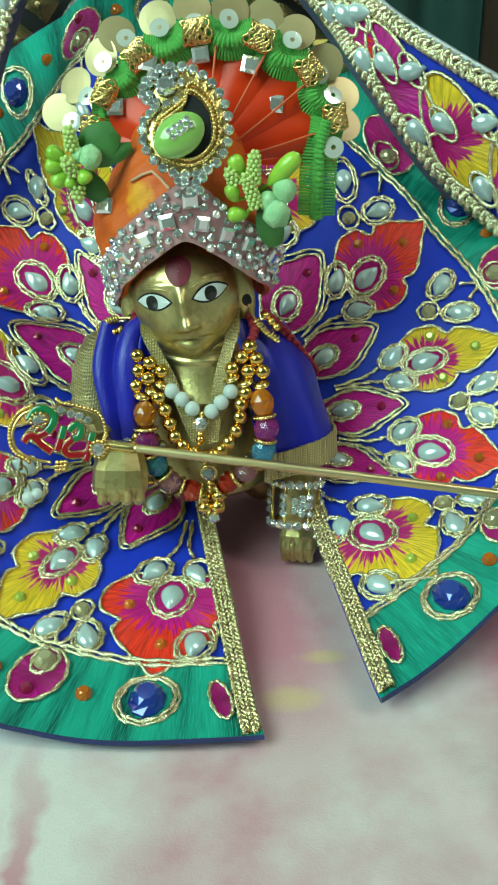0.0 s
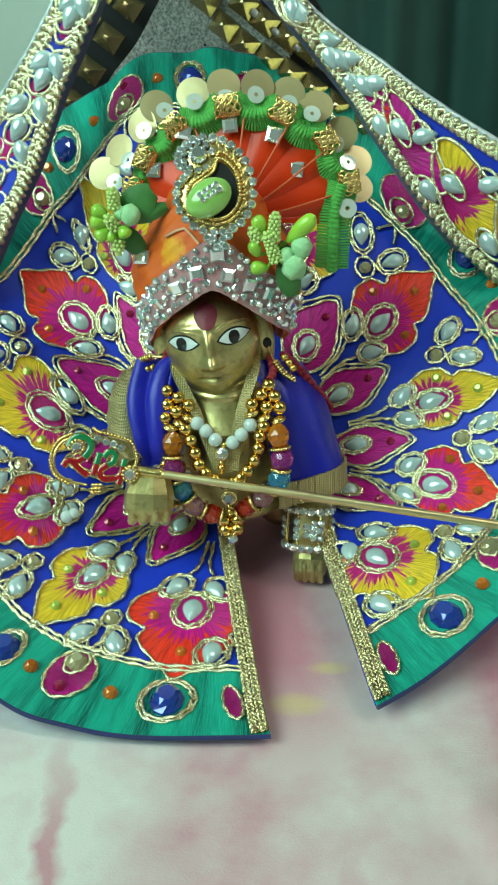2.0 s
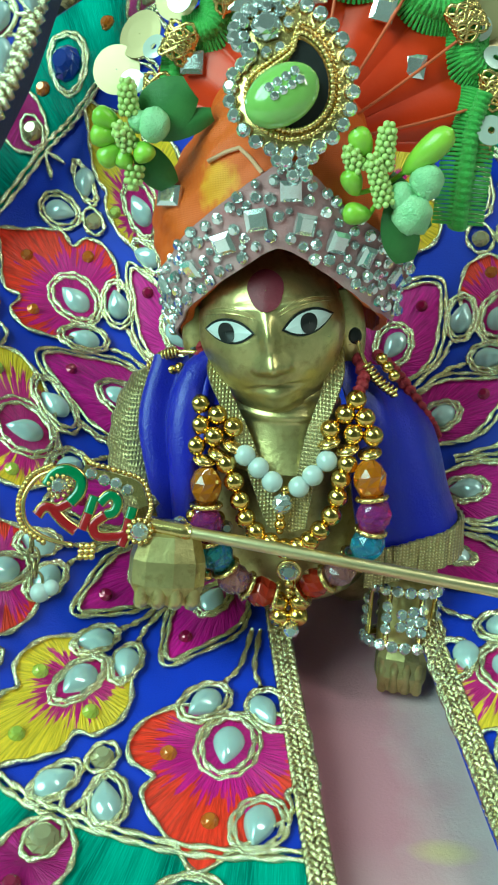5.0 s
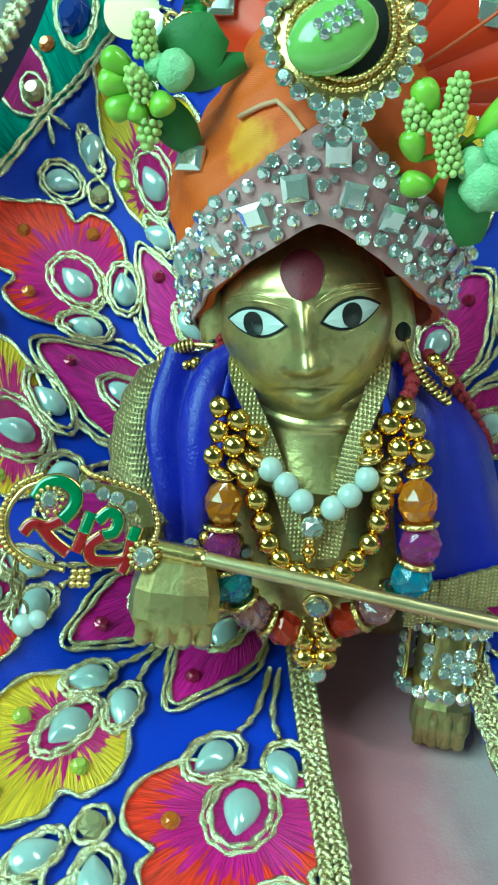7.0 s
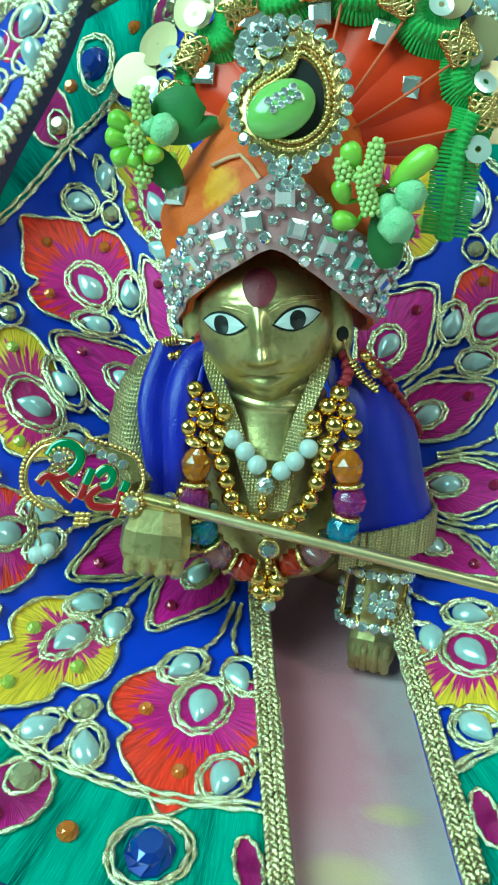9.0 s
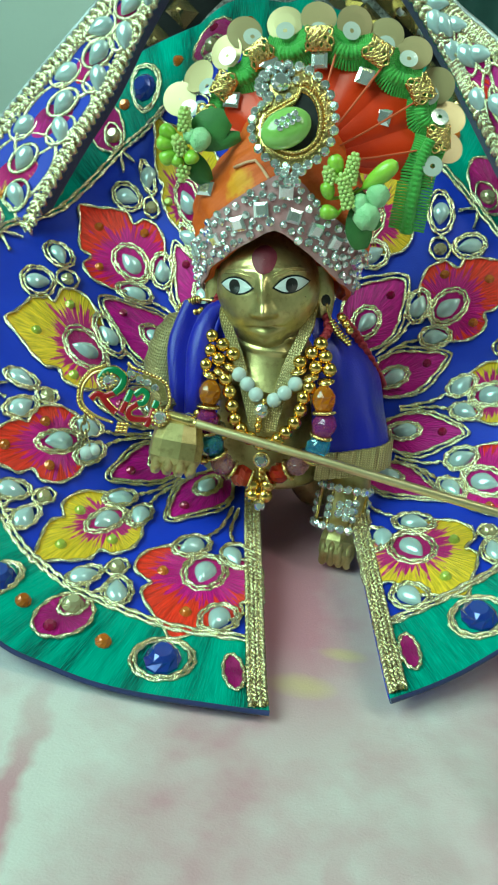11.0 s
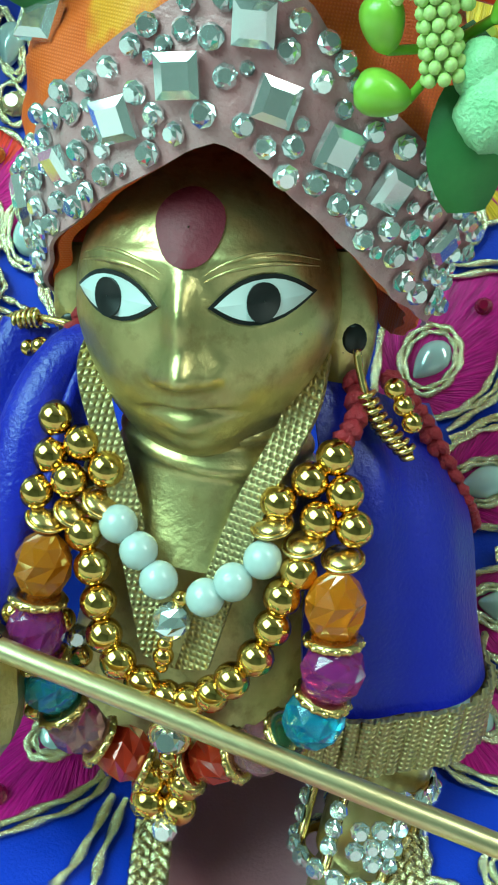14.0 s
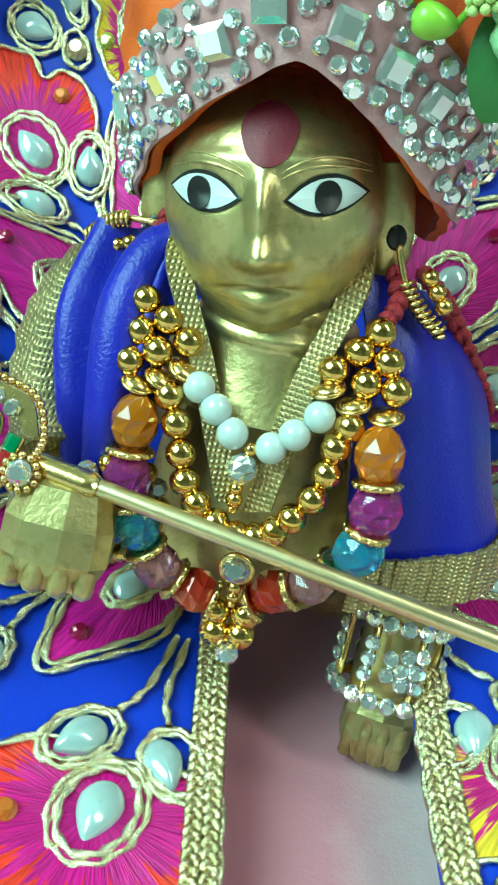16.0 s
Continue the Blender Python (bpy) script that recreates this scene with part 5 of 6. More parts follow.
bud_spray((11.5, -3.5, 120.4), "spray of lime green plastic buds, seed heads and frosted buds",
          [((-7.2, 9.4, 3), (-4.2, 3.6, 1), 2.7), ((-8.4, 0.2, 4), (-6.2, -5.4, 3), 2.5), ((-9.2, -9.6, 4), (-2.6, -9.8, 3), 2.6), ((14.4, 9.6, 3), (4.2, 0.2, 1), 3.1)],
          [((0.0, 10.4, 3), (-0.6, 1.0, 3)), ((-8.6, 5.0, 4), (-6.4, 0.6, 3)), ((-3.2, 3.0, 5), (0.4, -7.0, 4))],
          [((9.6, -2.0, 3), 3.7), ((6.9, -9.2, 3.4), 4.5), ((4.4, -5.4, 3), 3.0)],
          [((3, -6, -1), (6.5, -20, -2), 3.8), ((1, 0, -2), (11, -12, -3), 2.8)])
bud_spray((-38.6, 2.5, 125.3), "spray of lime green plastic buds with a folded ribbon leaf",
          [((-7.6, 5.0, 3), (-1.6, 2.0, 2), 2.6), ((-8.6, 0.0, 3), (-2.2, -0.6, 2), 2.7), ((-6.6, -6.8, 3), (-1.6, -2.4, 2), 2.7), ((-1.0, -8.0, 3), (-0.4, -2.6, 2), 2.3), ((5.4, -6.4, 4), (3.0, -1.6, 3), 2.7)],
          [((0.6, 12.0, 3), (0.9, 5.4, 2)), ((-1.4, 1.4, 6), (0.8, -2.4, 3)), ((1.2, -12.4, 3), (1.6, -7.4, 2))],
          [((7.0, 2.4, 3), 3.7), ((3.0, 3.2, 2), 2.4)],
          [((3, 3, -1), (15, 12, -2), 5.2), ((6, 1, -1), (20, 6.5, -3), 2.6), ((2, -2, -2), (10, -11, -2), 3.4)])

# ---- jewellery ----
for sgn, base, tip in ((-1, (-25.8, 4.6, 80.4), (-37.2, 8.5, 75.2)), (1, (8.8, 5.6, 84.2), (17.6, 3.2, 73.4))):
    er = thing("earring", "gold wire earring with coiled wire and small beads", "earring", "pair of earrings")
    b, t = vec(*base), vec(*tip)
    d = t - b
    side = norm(np.cross(d, (0, -1, 0.1)))
    loop = [b + d * s + side * (1.6 * math.sin(math.pi * s)) for s in np.linspace(0, 1, 20)]
    part("hoop", Mesh().tube(loop, 0.5, 8), GOLD_TRIM, er)
    coil = [b + d * s + side * (1.6 * math.sin(math.pi * s)) + 1.0 * (math.cos(s * 90) * side + math.sin(s * 90) * vec(0, -1, 0)) for s in np.linspace(0.35, 1.0, 150)]
    part("coil", Mesh().tube(coil, 0.38, 5), GOLD_TRIM, er, "coiled gold wire")
    for i, s in enumerate((0.42, 0.58, 0.74)):
        piece("bead", GOLD_BALL, er, b + d * s - side * 2.0 + vec(0, -0.6, 0), scale=(2.6, 2.6, 2.6))
for pts in ([(-24.6, 7.0, 82.0), (-25.4, 1.5, 77.5), (-24.4, -1.0, 73.6)], [(9.0, 8.0, 80.0), (10.4, 2.0, 77.0), (9.2, -0.6, 74.5)], [(13.0, 10.0, 80.0), (19.0, 11.0, 74.0), (27.0, 18.0, 61.0), (30.0, 24.0, 54.0)]):
    cordt = thing("red_thread_cord", "twisted dark red thread cord tied to the necklace", "cord", "necklace cords")
    m = Mesh()
    for line in braid(pts, (0, -1, 0.2), 1.4, 2, 4.0, 0.7):
        m.tube(line, 0.85, 6)
    part("strand", m, RED_THREAD, cordt)


def lay_beads(owner, name, data, path, size, n, jitter=0.12):
    for p in spline(path, n):
        d = vec(random.uniform(-1, 1), random.uniform(-1, 1), random.uniform(-1, 1))
        piece(name, data, owner, p + d * jitter, d + vec(2, 0, 0), d + vec(0, 0, 2), (size, size, size))


SPACER = Mesh()
SPACER.tube([(0.5 * math.cos(t), 0.5 * math.sin(t), 0) for t in np.linspace(0, 2 * math.pi, 22, endpoint=False)], 0.16, 6, True, flat=1.2)
SPACER.ball((0, 0, 0), (0.45, 0.45, 0.12), 6, 16)
for t in np.linspace(0, 2 * math.pi, 14, endpoint=False):
    SPACER.ball((0.58 * math.cos(t), 0.58 * math.sin(t), 0), 0.13, 5, 6)
SPACER = SPACER.data("gold_spacer", GOLD_TRIM)
DISC = Mesh()
DISC.ball((0, 0, 0), (0.52, 0.52, 0.22), 4, 24)
DISC.tube([(0.5 * math.cos(t), 0.5 * math.sin(t), 0) for t in np.linspace(0, 2 * math.pi, 24, endpoint=False)], 0.07, 6, True)
DISC = DISC.data("gold_disc", GOLD_TRIM)

gold = thing("gold_bead_necklace", "polished gold bead necklace in a deep loop on the chest", "necklace")
lay_beads(gold, "bead", GOLD_BALL, [(-24.3, -3.4, 71.7), (-23.9, -5.4, 67.7), (-24.5, -7.6, 63.9)], 4.5, 3)
lay_beads(gold, "bead", GOLD_BALL, [(-20.3, -4.6, 70.0), (-20.9, -7.0, 65.9)], 4.5, 2)
lay_beads(gold, "bead", GOLD_BALL, [(-16.7, -5.6, 67.7)] * 2, 4.5, 1)
lay_beads(gold, "bead", GOLD_BALL, [(-17.8, -9.4, 60.7), (-15.8, -10.8, 57.0), (-14.4, -12.1, 52.9), (-13.0, -13.2, 49.0), (-10.1, -13.8, 46.2), (-6.6, -14.2, 44.2), (-3.4, -14.2, 43.7), (-0.4, -14.0, 45.0), (1.9, -13.8, 47.3), (4.4, -12.9, 50.6), (6.0, -11.7, 54.6), (6.3, -10.5, 58.5), (7.7, -9.0, 62.0)], 4.5, 14)
lay_beads(gold, "bead", GOLD_BALL, [(3.7, -5.4, 68.2), (6.7, -3.9, 71.1), (9.0, -2.4, 73.9)], 4.5, 3)
lay_beads(gold, "bead", GOLD_BALL, [(8.7, -6.2, 67.4), (11.1, -4.5, 70.5)], 4.5, 2)
lay_beads(gold, "bead", GOLD_BALL, [(12.9, -6.2, 67.4)] * 2, 4.5, 1)
for p, x in (((-22.6, -9.0, 61.4), 0.2), ((-19.4, -8.4, 62.6), 0.3), ((-16.4, -7.6, 64.2), 0.4), ((12.3, -7.6, 64.0), -0.2), ((7.6, -7.4, 64.6), -0.3), ((3.6, -6.8, 65.8), -0.3)):
    piece("spacer", DISC, gold, p, (1, 0, 0), (x, -0.15, 0.95), (4.6, 4.6, 4.6))

glass = thing("glass_bead_garland", "garland of faceted amber, magenta, turquoise and rose glass beads", "necklace")
CUT = {n: bead_mesh(n, m, 0.5, 0.52, 9) for n, m in (("amber_bead", AMBER), ("magenta_bead", MAGENTA_GLASS), ("turquoise_bead", TURQ_GLASS), ("rose_bead", ROSE_GLASS), ("red_bead", RED_GLASS))}
left = [("amber_bead", (-21.9, -11.2, 56.3), 7.6), ("magenta_bead", (-21.7, -13.0, 48.3), 7.0), ("turquoise_bead", (-19.4, -13.4, 40.6), 7.0), ("rose_bead", (-15.8, -12.6, 34.2), 7.0), ("red_bead", (-9.6, -11.6, 30.6), 7.0)]
right = [("amber_bead", (12.6, -10.6, 59.4), 7.8), ("magenta_bead", (13.8, -12.4, 52.0), 7.4), ("turquoise_bead", (12.9, -13.2, 45.2), 7.2), ("rose_bead", (7.4, -12.0, 37.4), 6.6), ("red_bead", (2.0, -11.2, 33.4), 6.6)]
for strand in (left, right):
    for i, (n, p, d) in enumerate(strand):
        q = vec(*(strand[i + 1][1] if i + 1 < len(strand) else (-3.6, -11.5, 29.0)))
        ax_ = norm(vec(*p) - q)
        piece(n, CUT[n], glass, p, (1, 0.3, 0.1), ax_, (d * (0.9 if n == "amber_bead" else 1.0), d * (0.9 if n == "amber_bead" else 1.0), d * 1.02))
        piece("spacer", SPACER, glass, (vec(*p) + q) / 2 + vec(0, -0.4, 0), (1, 0, 0.1), ax_, (5.2, 5.2, 4.0))
for p in ((-5.8, -12.6, 28.8), (-1.2, -12.6, 29.2), (-5.4, -13.6, 25.6), (-1.4, -13.6, 26.0)):
    piece("gold_ball", GOLD_BALL, glass, p, scale=(4.8, 4.8, 4.8))
piece("rhinestone", RHINESTONE, glass, (-2.6, -14.8, 22.8), (1, 0, 0), (0, -1, 0.4), (3.4, 3.4, 3.4))

pearls = thing("pearl_necklace", "short white pearl necklace with a crystal drop", "necklace")
for p in ((-13.9, -8.8, 62.7), (-10.9, -10.0, 60.5), (-7.9, -11.2, 58.0), (-2.2, -11.4, 57.2), (0.6, -10.6, 59.6), (3.4, -9.0, 62.4)):
    piece("bead", WHITE_BALL, pearls, p, scale=(4.6, 4.6, 4.6))
piece("gold_ball", GOLD_BALL, pearls, (-5.0, -11.6, 56.4), scale=(2.0, 2.0, 2.0))
piece("crystal", bead_mesh("crystal_bead", CRYSTAL, 0.5, 0.5, 8), pearls, (-5.6, -12.2, 53.4), scale=(4.4, 4.4, 4.6))
for z, s in ((50.6, 2.0), (48.8, 2.6), (47.2, 1.6)):
    piece("gold_ball", GOLD_BALL, pearls, (-5.9, -13.0, z), scale=(s, s, s))
pend = thing("crystal_pendant", "small gold drop pendant set with a clear crystal", "pendant")
piece("rhinestone", RHINESTONE, pend, (-3.6, -15.2, 38.6), (1, 0, 0), (0, -1, 0.4), (4.2, 4.2, 4.2))
part("setting", Mesh().tube([(-3.6 + 2.3 * math.cos(t), -15.0, 38.6 + 2.3 * math.sin(t)) for t in np.linspace(0, 2 * math.pi, 18, endpoint=False)], 0.5, 6, True), GOLD_TRIM, pend)
for z, s in ((35.4, 2.2), (33.6, 1.7), (32.2, 1.2)):
    piece("gold_ball", GOLD_BALL, pend, (-3.4, -15.0, z), scale=(s, s, s))

# rhinestone cuff on the resting hand
cuff = thing("rhinestone_cuff", "gold cuff set with clear rhinestones round the wrist", "bracelet")
CC, CA = vec(22.6, -1.6, 20.4), norm(vec(0.05, 0.35, 0.93))
cu = norm(np.cross((0, 1, 0), CA))
cv = np.cross(CA, cu)
ringp = lambda t, h, r: CC + CA * h + (cu * math.cos(t) + cv * math.sin(t)) * r
for h in (-6.4, 6.4):
    part("gold_hoop", Mesh().tube([ringp(t, h, 7.4) for t in np.linspace(0, 2 * math.pi, 40, endpoint=False)], 0.8, 8, True), GOLD_TRIM, cuff)
    for t in np.linspace(0, 2 * math.pi, 17, endpoint=False):
        piece("rhinestone", RHINESTONE, cuff, ringp(t, h, 7.9), CA, ringp(t, h, 9) - CC - CA * h, (2.9, 2.9, 2.9))
for t in np.linspace(0, 2 * math.pi, 6, endpoint=False) - math.pi / 2 + math.pi / 6:
    part("gold_bar", Mesh().tube([ringp(t, h, 7.4) for h in (-6, 0, 6)], 0.7, 6), GOLD_TRIM, cuff)
    for h in (-2.6, 0.0, 2.6):
        piece("rhinestone", RHINESTONE, cuff, ringp(t, h, 8.0), CA, ringp(t, 0, 9) - CC, (2.6, 2.6, 2.6))
t0 = -math.pi / 2 + 0.12
for i in range(5):
    f = i * 2 * math.pi / 5
    piece("rhinestone", RHINESTONE, cuff, ringp(t0 + 0.27 * math.cos(f), 2.4 * math.sin(f), 8.5), CA, ringp(t0, 0, 9) - CC, (2.7, 2.7, 2.7))
piece("rhinestone", RHINESTONE, cuff, ringp(t0, 0, 9.0), CA, ringp(t0, 0, 9) - CC, (2.4, 2.4, 2.4))
# bracelet behind the fist
brc = thing("bead_bracelet", "rhinestone and gold bead bracelet on the raised wrist", "bracelet")
for i, t in enumerate(np.linspace(0, 2 * math.pi, 15, endpoint=False)):
    p = vec(-24.0, -12.2, 41.5) + vec(0.80 * 8.2 * math.cos(t), 0.5 * 8.2 * math.cos(t), 8.2 * math.sin(t))
    if i % 2:
        piece("rhinestone", RHINESTONE, brc, p, (0, 0, 1), (0.3, -1, 0.3), (3.2, 3.2, 3.2))
    else:
        piece("gold_ball", GOLD_BALL, brc, p, scale=(3.2, 3.2, 3.2))

# ---- flute with its scrolled head ----
flute = thing("flute", "thin gold flute with an enamelled scroll head and crystals", "flute")
FD = norm(vec(1, -0.06, -0.12))
FS = vec(-34, -17.8, 50.0)
part("tube", Mesh().tube([FS + FD * s for s in (0, 2, 4, 40, 90, 150, 210)], 1.35, 14), FLUTE_GOLD, flute)
part("collar", Mesh().tube([FS + FD * s + vec(0, -0.2, 0) for s in (0, 0.8, 1.6, 8, 9, 10)], lambda t: 2.0 if t < 0.9 else 1.5, 14), GOLD_TRIM, flute)
OO, OU, OW = vec(-34.6, -20.6, 49.8), vec(0.994, 0.102, 0.036), vec(-0.076, 0.423, 0.903)
ON = np.cross(OU, OW)


def orn(x, y, h=0.0):
    """Scroll head: drawing units of a tenth of a millimetre from the collar stone."""
    return OO + OU * x / 10 + OW * y / 10 + ON * h


def enamel(points, mat, w, name="enamel_stroke"):
    path = spline([orn(*p) for p in points], max(10, len(points) * 6))
    ob = part(name, Mesh().tube(path, w + 0.38, 10, flat=0.4, up=ON), GOLD_TRIM, flute)
    part("enamel", Mesh().tube([p + ON * 0.45 for p in path], w, 10, flat=0.22, up=ON), mat, ob)


enamel([(-192, 100), (-175, 124), (-146, 130), (-121, 112), (-124, 86), (-144, 63)], ENAMEL_GREEN, 1.1)
enamel([(-213, 39), (-197, 56), (-171, 52), (-144, 63)], ENAMEL_RED, 0.9)
enamel([(-184, 56), (-160, 26), (-133, 4)], ENAMEL_RED, 0.9)
enamel([(-92, 76), (-106, 40)], ENAMEL_GREEN, 0.9)
enamel([(-106, 40), (-120, 6)], ENAMEL_RED, 0.9)
enamel([(-82, 60), (-62, 76), (-45, 66), (-52, 42), (-71, 36)], ENAMEL_GREEN, 0.9)
enamel([(-71, 36), (-96, 16), (-88, -8), (-51, -10), (-31, -4)], ENAMEL_RED, 0.9)
enamel([(-13, 50), (-21, 26)], ENAMEL_GREEN, 1.0)
enamel([(-21, 26), (-31, -8), (-41, -30)], ENAMEL_RED, 0.9)
part("crest", thick(Mesh(), loft([[orn(-108, 150), (orn(-96, 134)), orn(-40, 118), orn(4, 98), orn(18, 52)], [orn(-112, 118), orn(-92, 112), orn(-44, 92), orn(-10, 72), orn(0, 50)]], 6, 30), 0.8), GOLD_TRIM, flute, "gold crest set with crystals")
for x, y in ((-96, 122), (-70, 108), (-46, 100), (-22, 86)):
    piece("rhinestone", RHINESTONE, flute, orn(x, y, 0.9), OU, ON, (2.6, 2.6, 2.6))
for p in spline([orn(-108, 154), orn(-92, 142), orn(-40, 126), orn(8, 104), orn(24, 54), orn(14, 20)], 26):
    piece("gold_grain", RHINE_CUP, flute, p, scale=(1.3, 1.3, 1.3))
ringl = spline([orn(-170, 132), orn(-212, 116), orn(-240, 74), orn(-236, 24), orn(-198, -8), orn(-140, -26)], 30)
part("scroll_wire", Mesh().tube(ringl, 0.5, 8), GOLD_TRIM, flute)
for p in spline([orn(-180, 142), orn(-222, 122), orn(-250, 76), orn(-246, 20), orn(-202, -18)], 24):
    piece("gold_grain", RHINE_CUP, flute, p, scale=(1.3, 1.3, 1.3))
for i in range(9):
    piece("gold_grain", RHINE_CUP, flute, orn(-122 + (i % 3) * 12 - 2 * (i // 3), -28 - (i // 3) * 11, 0.3), scale=(1.5, 1.5, 1.5))
piece("rhinestone", RHINESTONE, flute, orn(0, 0, 1.2), OU, ON, (3.8, 3.8, 3.8))
for t in np.linspace(0, 2 * math.pi, 12, endpoint=False):
    piece("gold_grain", RHINE_CUP, flute, orn(24 * math.cos(t), 24 * math.sin(t), 0.7), scale=(1.3, 1.3, 1.3))
piece("rhinestone", RHINESTONE, flute, orn(-164, 98, 1.0), OU, ON, (3.4, 3.4, 3.4))
for t in np.linspace(0, 2 * math.pi, 11, endpoint=False):
    piece("gold_grain", RHINE_CUP, flute, orn(-164 + 22 * math.cos(t), 98 + 22 * math.sin(t), 0.8), scale=(1.1, 1.1, 1.1))
chain = part("chain", Mesh(), GOLD_TRIM, flute)
for i in range(4):
    c = orn(-226 + i * 3, -20 - i * 26, 0)
    a = OU if i % 2 else ON
    part("link", Mesh().tube([c + a * 1.2 * math.cos(t) + OW * 1.9 * math.sin(t) for t in np.linspace(0, 2 * math.pi, 12, endpoint=False)], 0.35, 5, True), STUD_GOLD, chain)
piece("hanging_pearl", WHITE_BALL, flute, orn(-212, -122), scale=(4.2, 4.2, 4.2))
piece("hanging_pearl", WHITE_BALL, flute, orn(-188, -112), scale=(3.4, 3.4, 3.4))

# ---- the little throne behind ----
throne = thing("shrine_seat", "small black backed shrine seat with gold studs and grey glitter board", "throne")
TY = 128.0
arch = [(-125, 0), (-120, 70), (-105, 120), (-80, 158), (-60, 190), (-30, 215), (0, 225), (12, 207), (24, 184), (46, 150), (76, 110), (100, 70), (104, 0)]
ar = spline([vec(x, TY, z) for x, z in arch], 60)
rows = [[vec(0 + (p[0]) * s, TY + 9 * (1 - s), 60 + (p[2] - 60) * s) for p in ar] for s in np.linspace(0.02, 1, 8)]
part("back_board", thick(Mesh(), [[p + vec(0, 6, 0) for p in r] for r in rows], -3.0), BLACK_CLOTH, throne, "black cloth covered back board")
glit = [vec(x, TY - 5.0, z) for x, z in ((-62, 150), (-48, 172), (-30, 196), (-8, 196), (6, 176), (12, 158), (-20, 140))]
gl = spline(glit, 40, True)
cgl = sum(gl) / len(gl)
part("glitter_panel", thick(Mesh(), [[cgl + (p - cgl) * s for p in gl] + [cgl + (gl[0] - cgl) * s] for s in np.linspace(0.02, 1, 6)], 1.5), GLITTER, throne, "grey glitter board")
STUD = Mesh()
STUD.grid([[(r * math.cos(t), r * math.sin(t), h) for t in np.linspace(0, 2 * math.pi, 4, endpoint=False) + 0.785] for r, h in ((0.62, 0), (0.6, 0.1), (0.10, 0.52), (0.01, 0.55))], closed_v=True)
STUD = STUD.data("stud", STUD_GOLD, False)
for pts, n, rows_ in (([(-92, 124), (-82, 142), (-70, 158), (-58, 175), (-46, 191), (-36, 206)], 8, ((0, 0), (-9, 7))), ([(-26, 200), (-18, 182), (-8, 172), (4, 164), (16, 157), (28, 149), (42, 138)], 9, ((0, 0), (8, 8)))):
    for ox, oz in rows_:
        for p in spline([vec(x, TY - 6, z) for x, z in pts], n):
            piece("stud", STUD, throne, p + vec(ox, 0, oz), (0.8, 0, -0.6), (0, -1, 0.1), (12.0, 10.0, 15.0))
part("silver_rim", Mesh().tube(spline([(-14, TY - 8, 197), (0, TY - 8, 180), (16, TY - 8, 168), (34, TY - 8, 156)], 60), lambda t: 1.4 * (0.7 + 0.5 * abs(math.sin(t * 95))), 8), SILVER_EDGE, throne, "silver beaded rim")


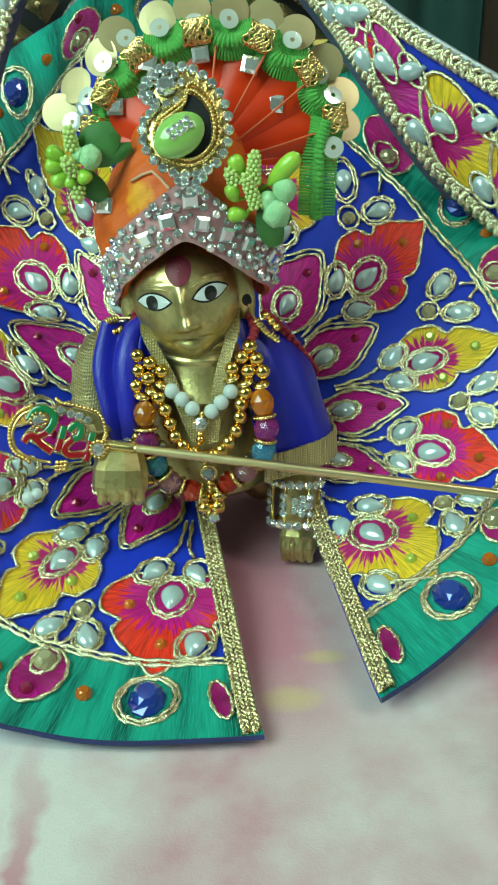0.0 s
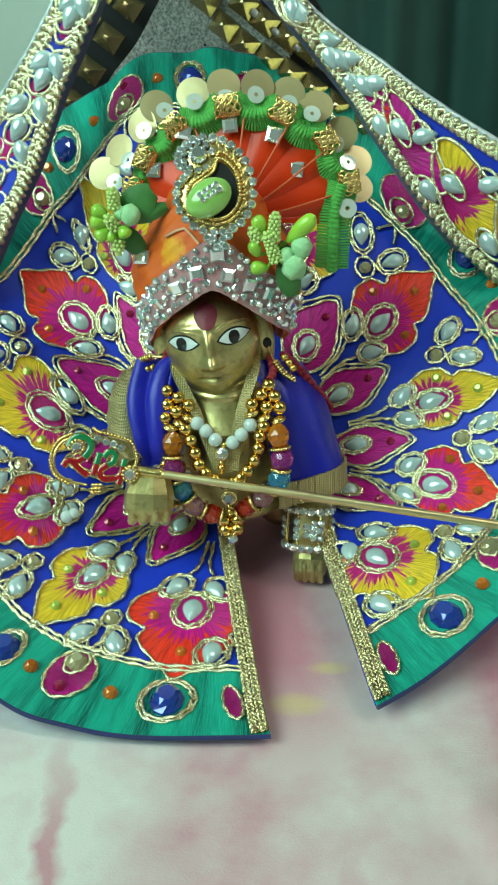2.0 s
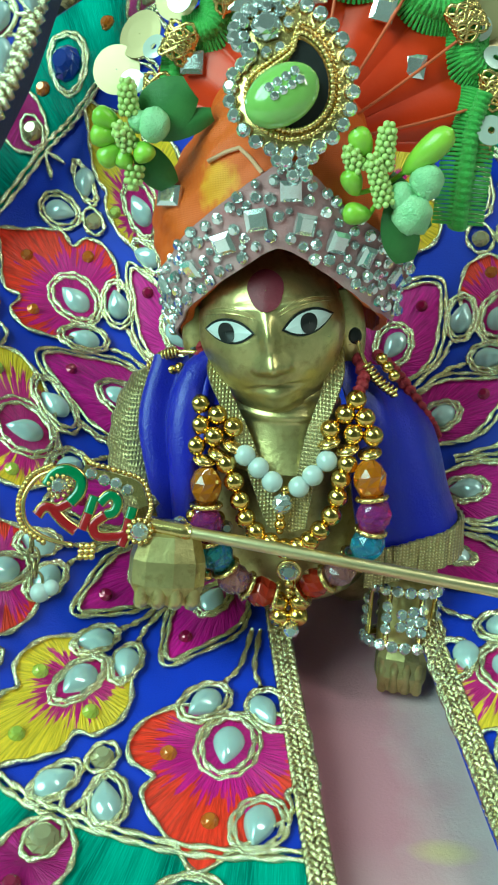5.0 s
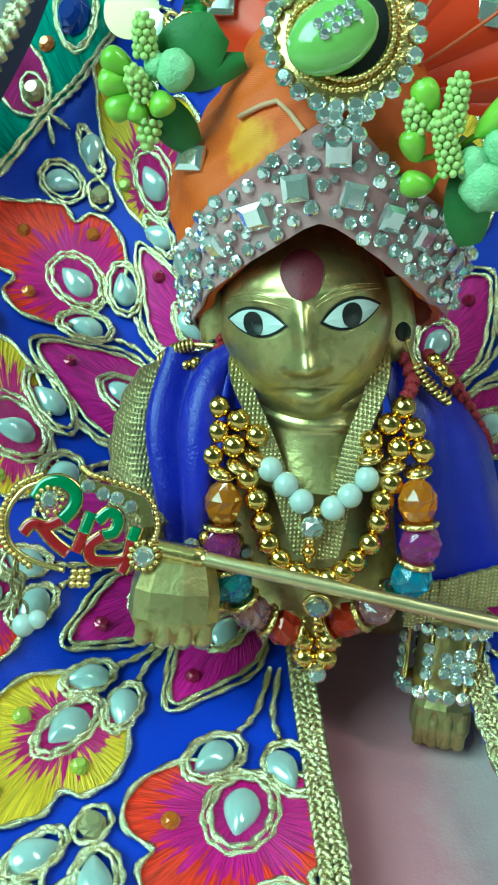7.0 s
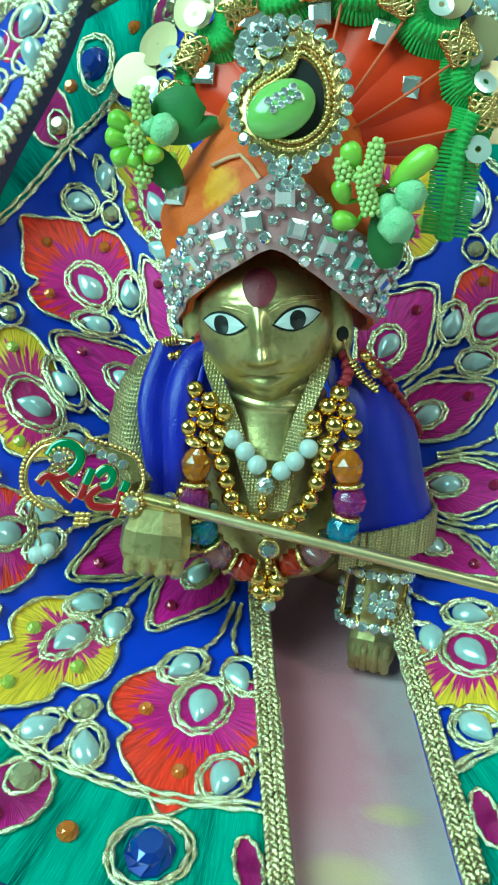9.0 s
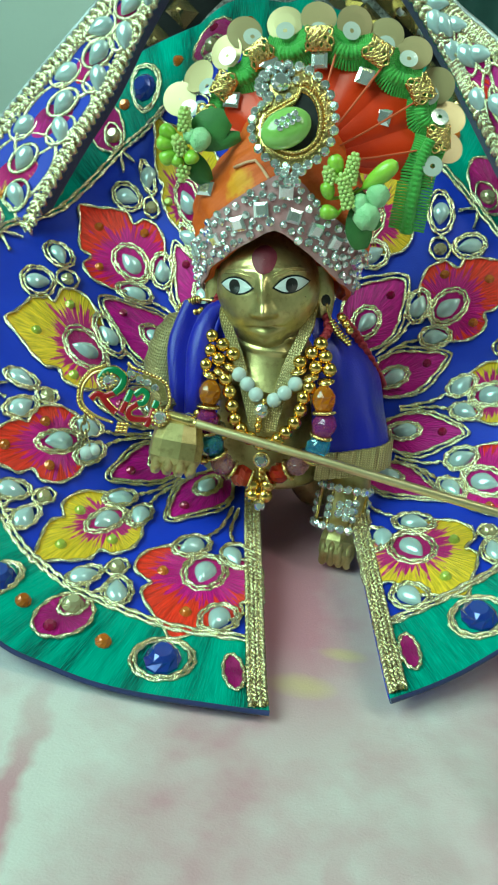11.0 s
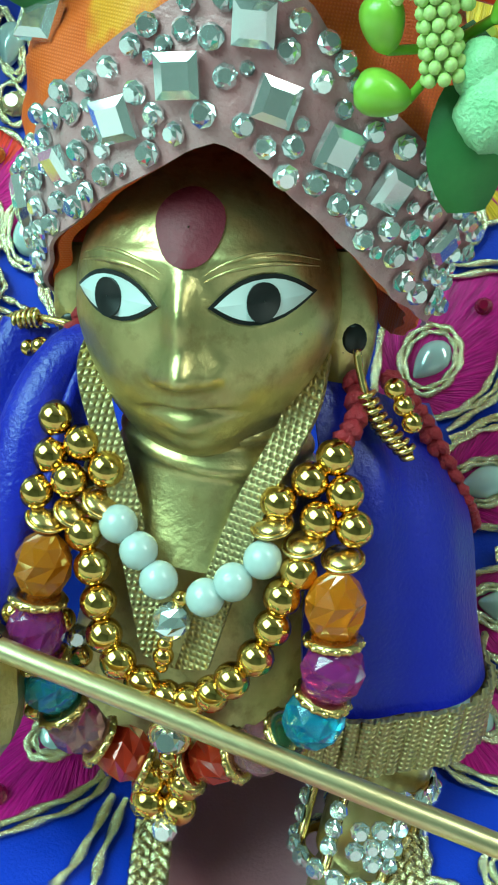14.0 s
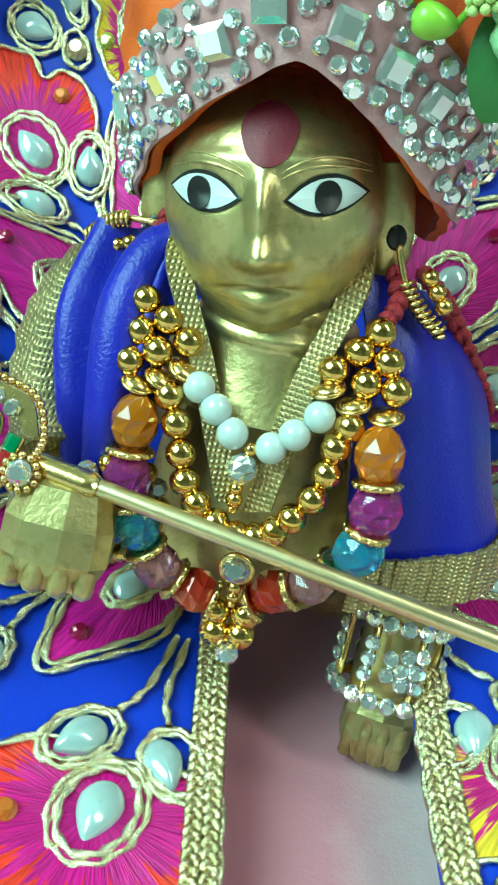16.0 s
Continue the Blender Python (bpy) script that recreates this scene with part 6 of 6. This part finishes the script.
def drape(rows, label):
    """A stiff embroidered border strip: blue ground, patches, pearls and chain-stitched edges."""
    d = thing("embroidered_drape", label, "drape", "drapes of the seat")
    g = np.array(loft(rows, 14, 60))
    part("ground", thick(Mesh(), g, 1.5), BLUE_CLOTH, d, "royal blue ground")
    nn = norm(np.cross(g[0, 30] - g[-1, 30], g[5, 10] - g[5, 40]))
    if nn[1] > 0:
        nn = -nn
    at = lambda s, w: g[int(round(w * 13)), int(round(s * 59))]
    for row in (0, -1):
        m = Mesh()
        path = [p + nn * 1.2 for p in g[row][::2]]
        for line in braid(path, nn, 4.2, 2, 7.0, 1.0) + braid([p + (at(0.5, 0.5) - at(0.5, 0 if row == 0 else 1)) * 0.09 for p in path], nn, 3.0, 2, 5.0, 0.8):
            m.tube(line, 1.0, 6)
        part("chain_edge", m, ZARI, d, "gold chain stitched edge")
    m = Mesh().tube([p + norm(p - g[6, j * 2]) * 3.2 for j, p in enumerate(g[-1][::2])], 1.2, 6)
    part("silver_edge", m, SILVER_EDGE, d, "silver beaded edge")
    k = 0
    for s in np.arange(0.07, 0.97, 0.135):
        wide = np.linalg.norm(at(s, 0) - at(s, 1))
        along = norm(at(min(s + 0.05, 1), 0.5) - at(max(s - 0.05, 0), 0.5))
        c = at(s, 0.5) + nn * 0.8
        across = norm(at(s, 1) - at(s, 0))
        L, W = min(19.0, wide * 0.62), wide * 0.37
        mat_, lab = ((RED_STITCH, "red and magenta patch"), (MAGENTA_STITCH, "magenta leaf patch"), (YELLOW_STITCH, "yellow patch"))[k % 3]
        outl = [c + along * L * math.cos(t) + across * W * math.sin(t) * (1 - 0.25 * math.cos(t)) for t in np.linspace(0, 2 * math.pi, 28, endpoint=False)]
        mm = Mesh()
        mm.grid([[c + (p - c) * f + nn * 0.9 * (1 - f ** 3) for p in outl] for f in (1, 0.75, 0.5, 0.25, 0.02)], closed_v=True, uvs=[[((p - c) @ along * f / 10 + 0.6, (p - c) @ across * f / 10) for p in outl] for f in (1, 0.75, 0.5, 0.25, 0.02)])
        pt = part("patch", mm, mat_, d, lab)
        part("gold_cord", Mesh().tube([p + nn * 0.5 for p in outl], 0.9, 6, True), ZARI, pt)
        for dx, dy, tn in ((-0.45, 0.0, 0.0), (-1.12, 0.38, 0.7), (-1.12, -0.38, -0.7)):
            q = c + along * L * dx + across * W * dy * 1.6 + nn * 1.0
            piece("pearl", DROP, pt, q, along + across * tn, nn, (6.6, 6.2, 6.2))
            ov = [q + (along * math.cos(t) * 6.0 + across * math.sin(t) * 4.6) for t in np.linspace(0, 2 * math.pi, 20, endpoint=False)]
            part("pearl_ring", Mesh().tube(ov, 0.8, 6, True), ZARI, pt)
        k += 1
    # dark velvet lining hanging behind the lower edge
    lin = [[p + vec(0, 5.0, 0) + (vec(0, 6, -5) * s) for p in g[0]] for s in np.linspace(0, 1, 5)]
    part("lining", thick(Mesh(), lin, 1.5), NAVY, d, "dark navy velvet lining")
    return d


drape([[(-30, 120, 222), (9, 100, 186), (35, 96, 157), (48, 92, 140), (72, 80, 109), (98, 66, 86), (124, 50, 63)], [(-12, 122, 228), (15, 102, 186), (34, 98, 170), (48, 94, 161), (66, 84, 149), (94, 68, 133), (128, 54, 114)]], "blue drape edged with gold chain stitch, pearls and bright leaves")
drape([[(-44, 84, 212), (-56, 72, 184), (-70, 70, 157), (-80, 67, 134), (-92, 62, 112), (-104, 52, 84), (-112, 40, 50)], [(-54, 86, 214), (-66, 74, 186), (-83, 72, 161), (-102, 70, 138), (-122, 66, 112), (-138, 58, 84), (-146, 46, 50)]], "blue drape edged with gold chain stitch hanging beside the dress")
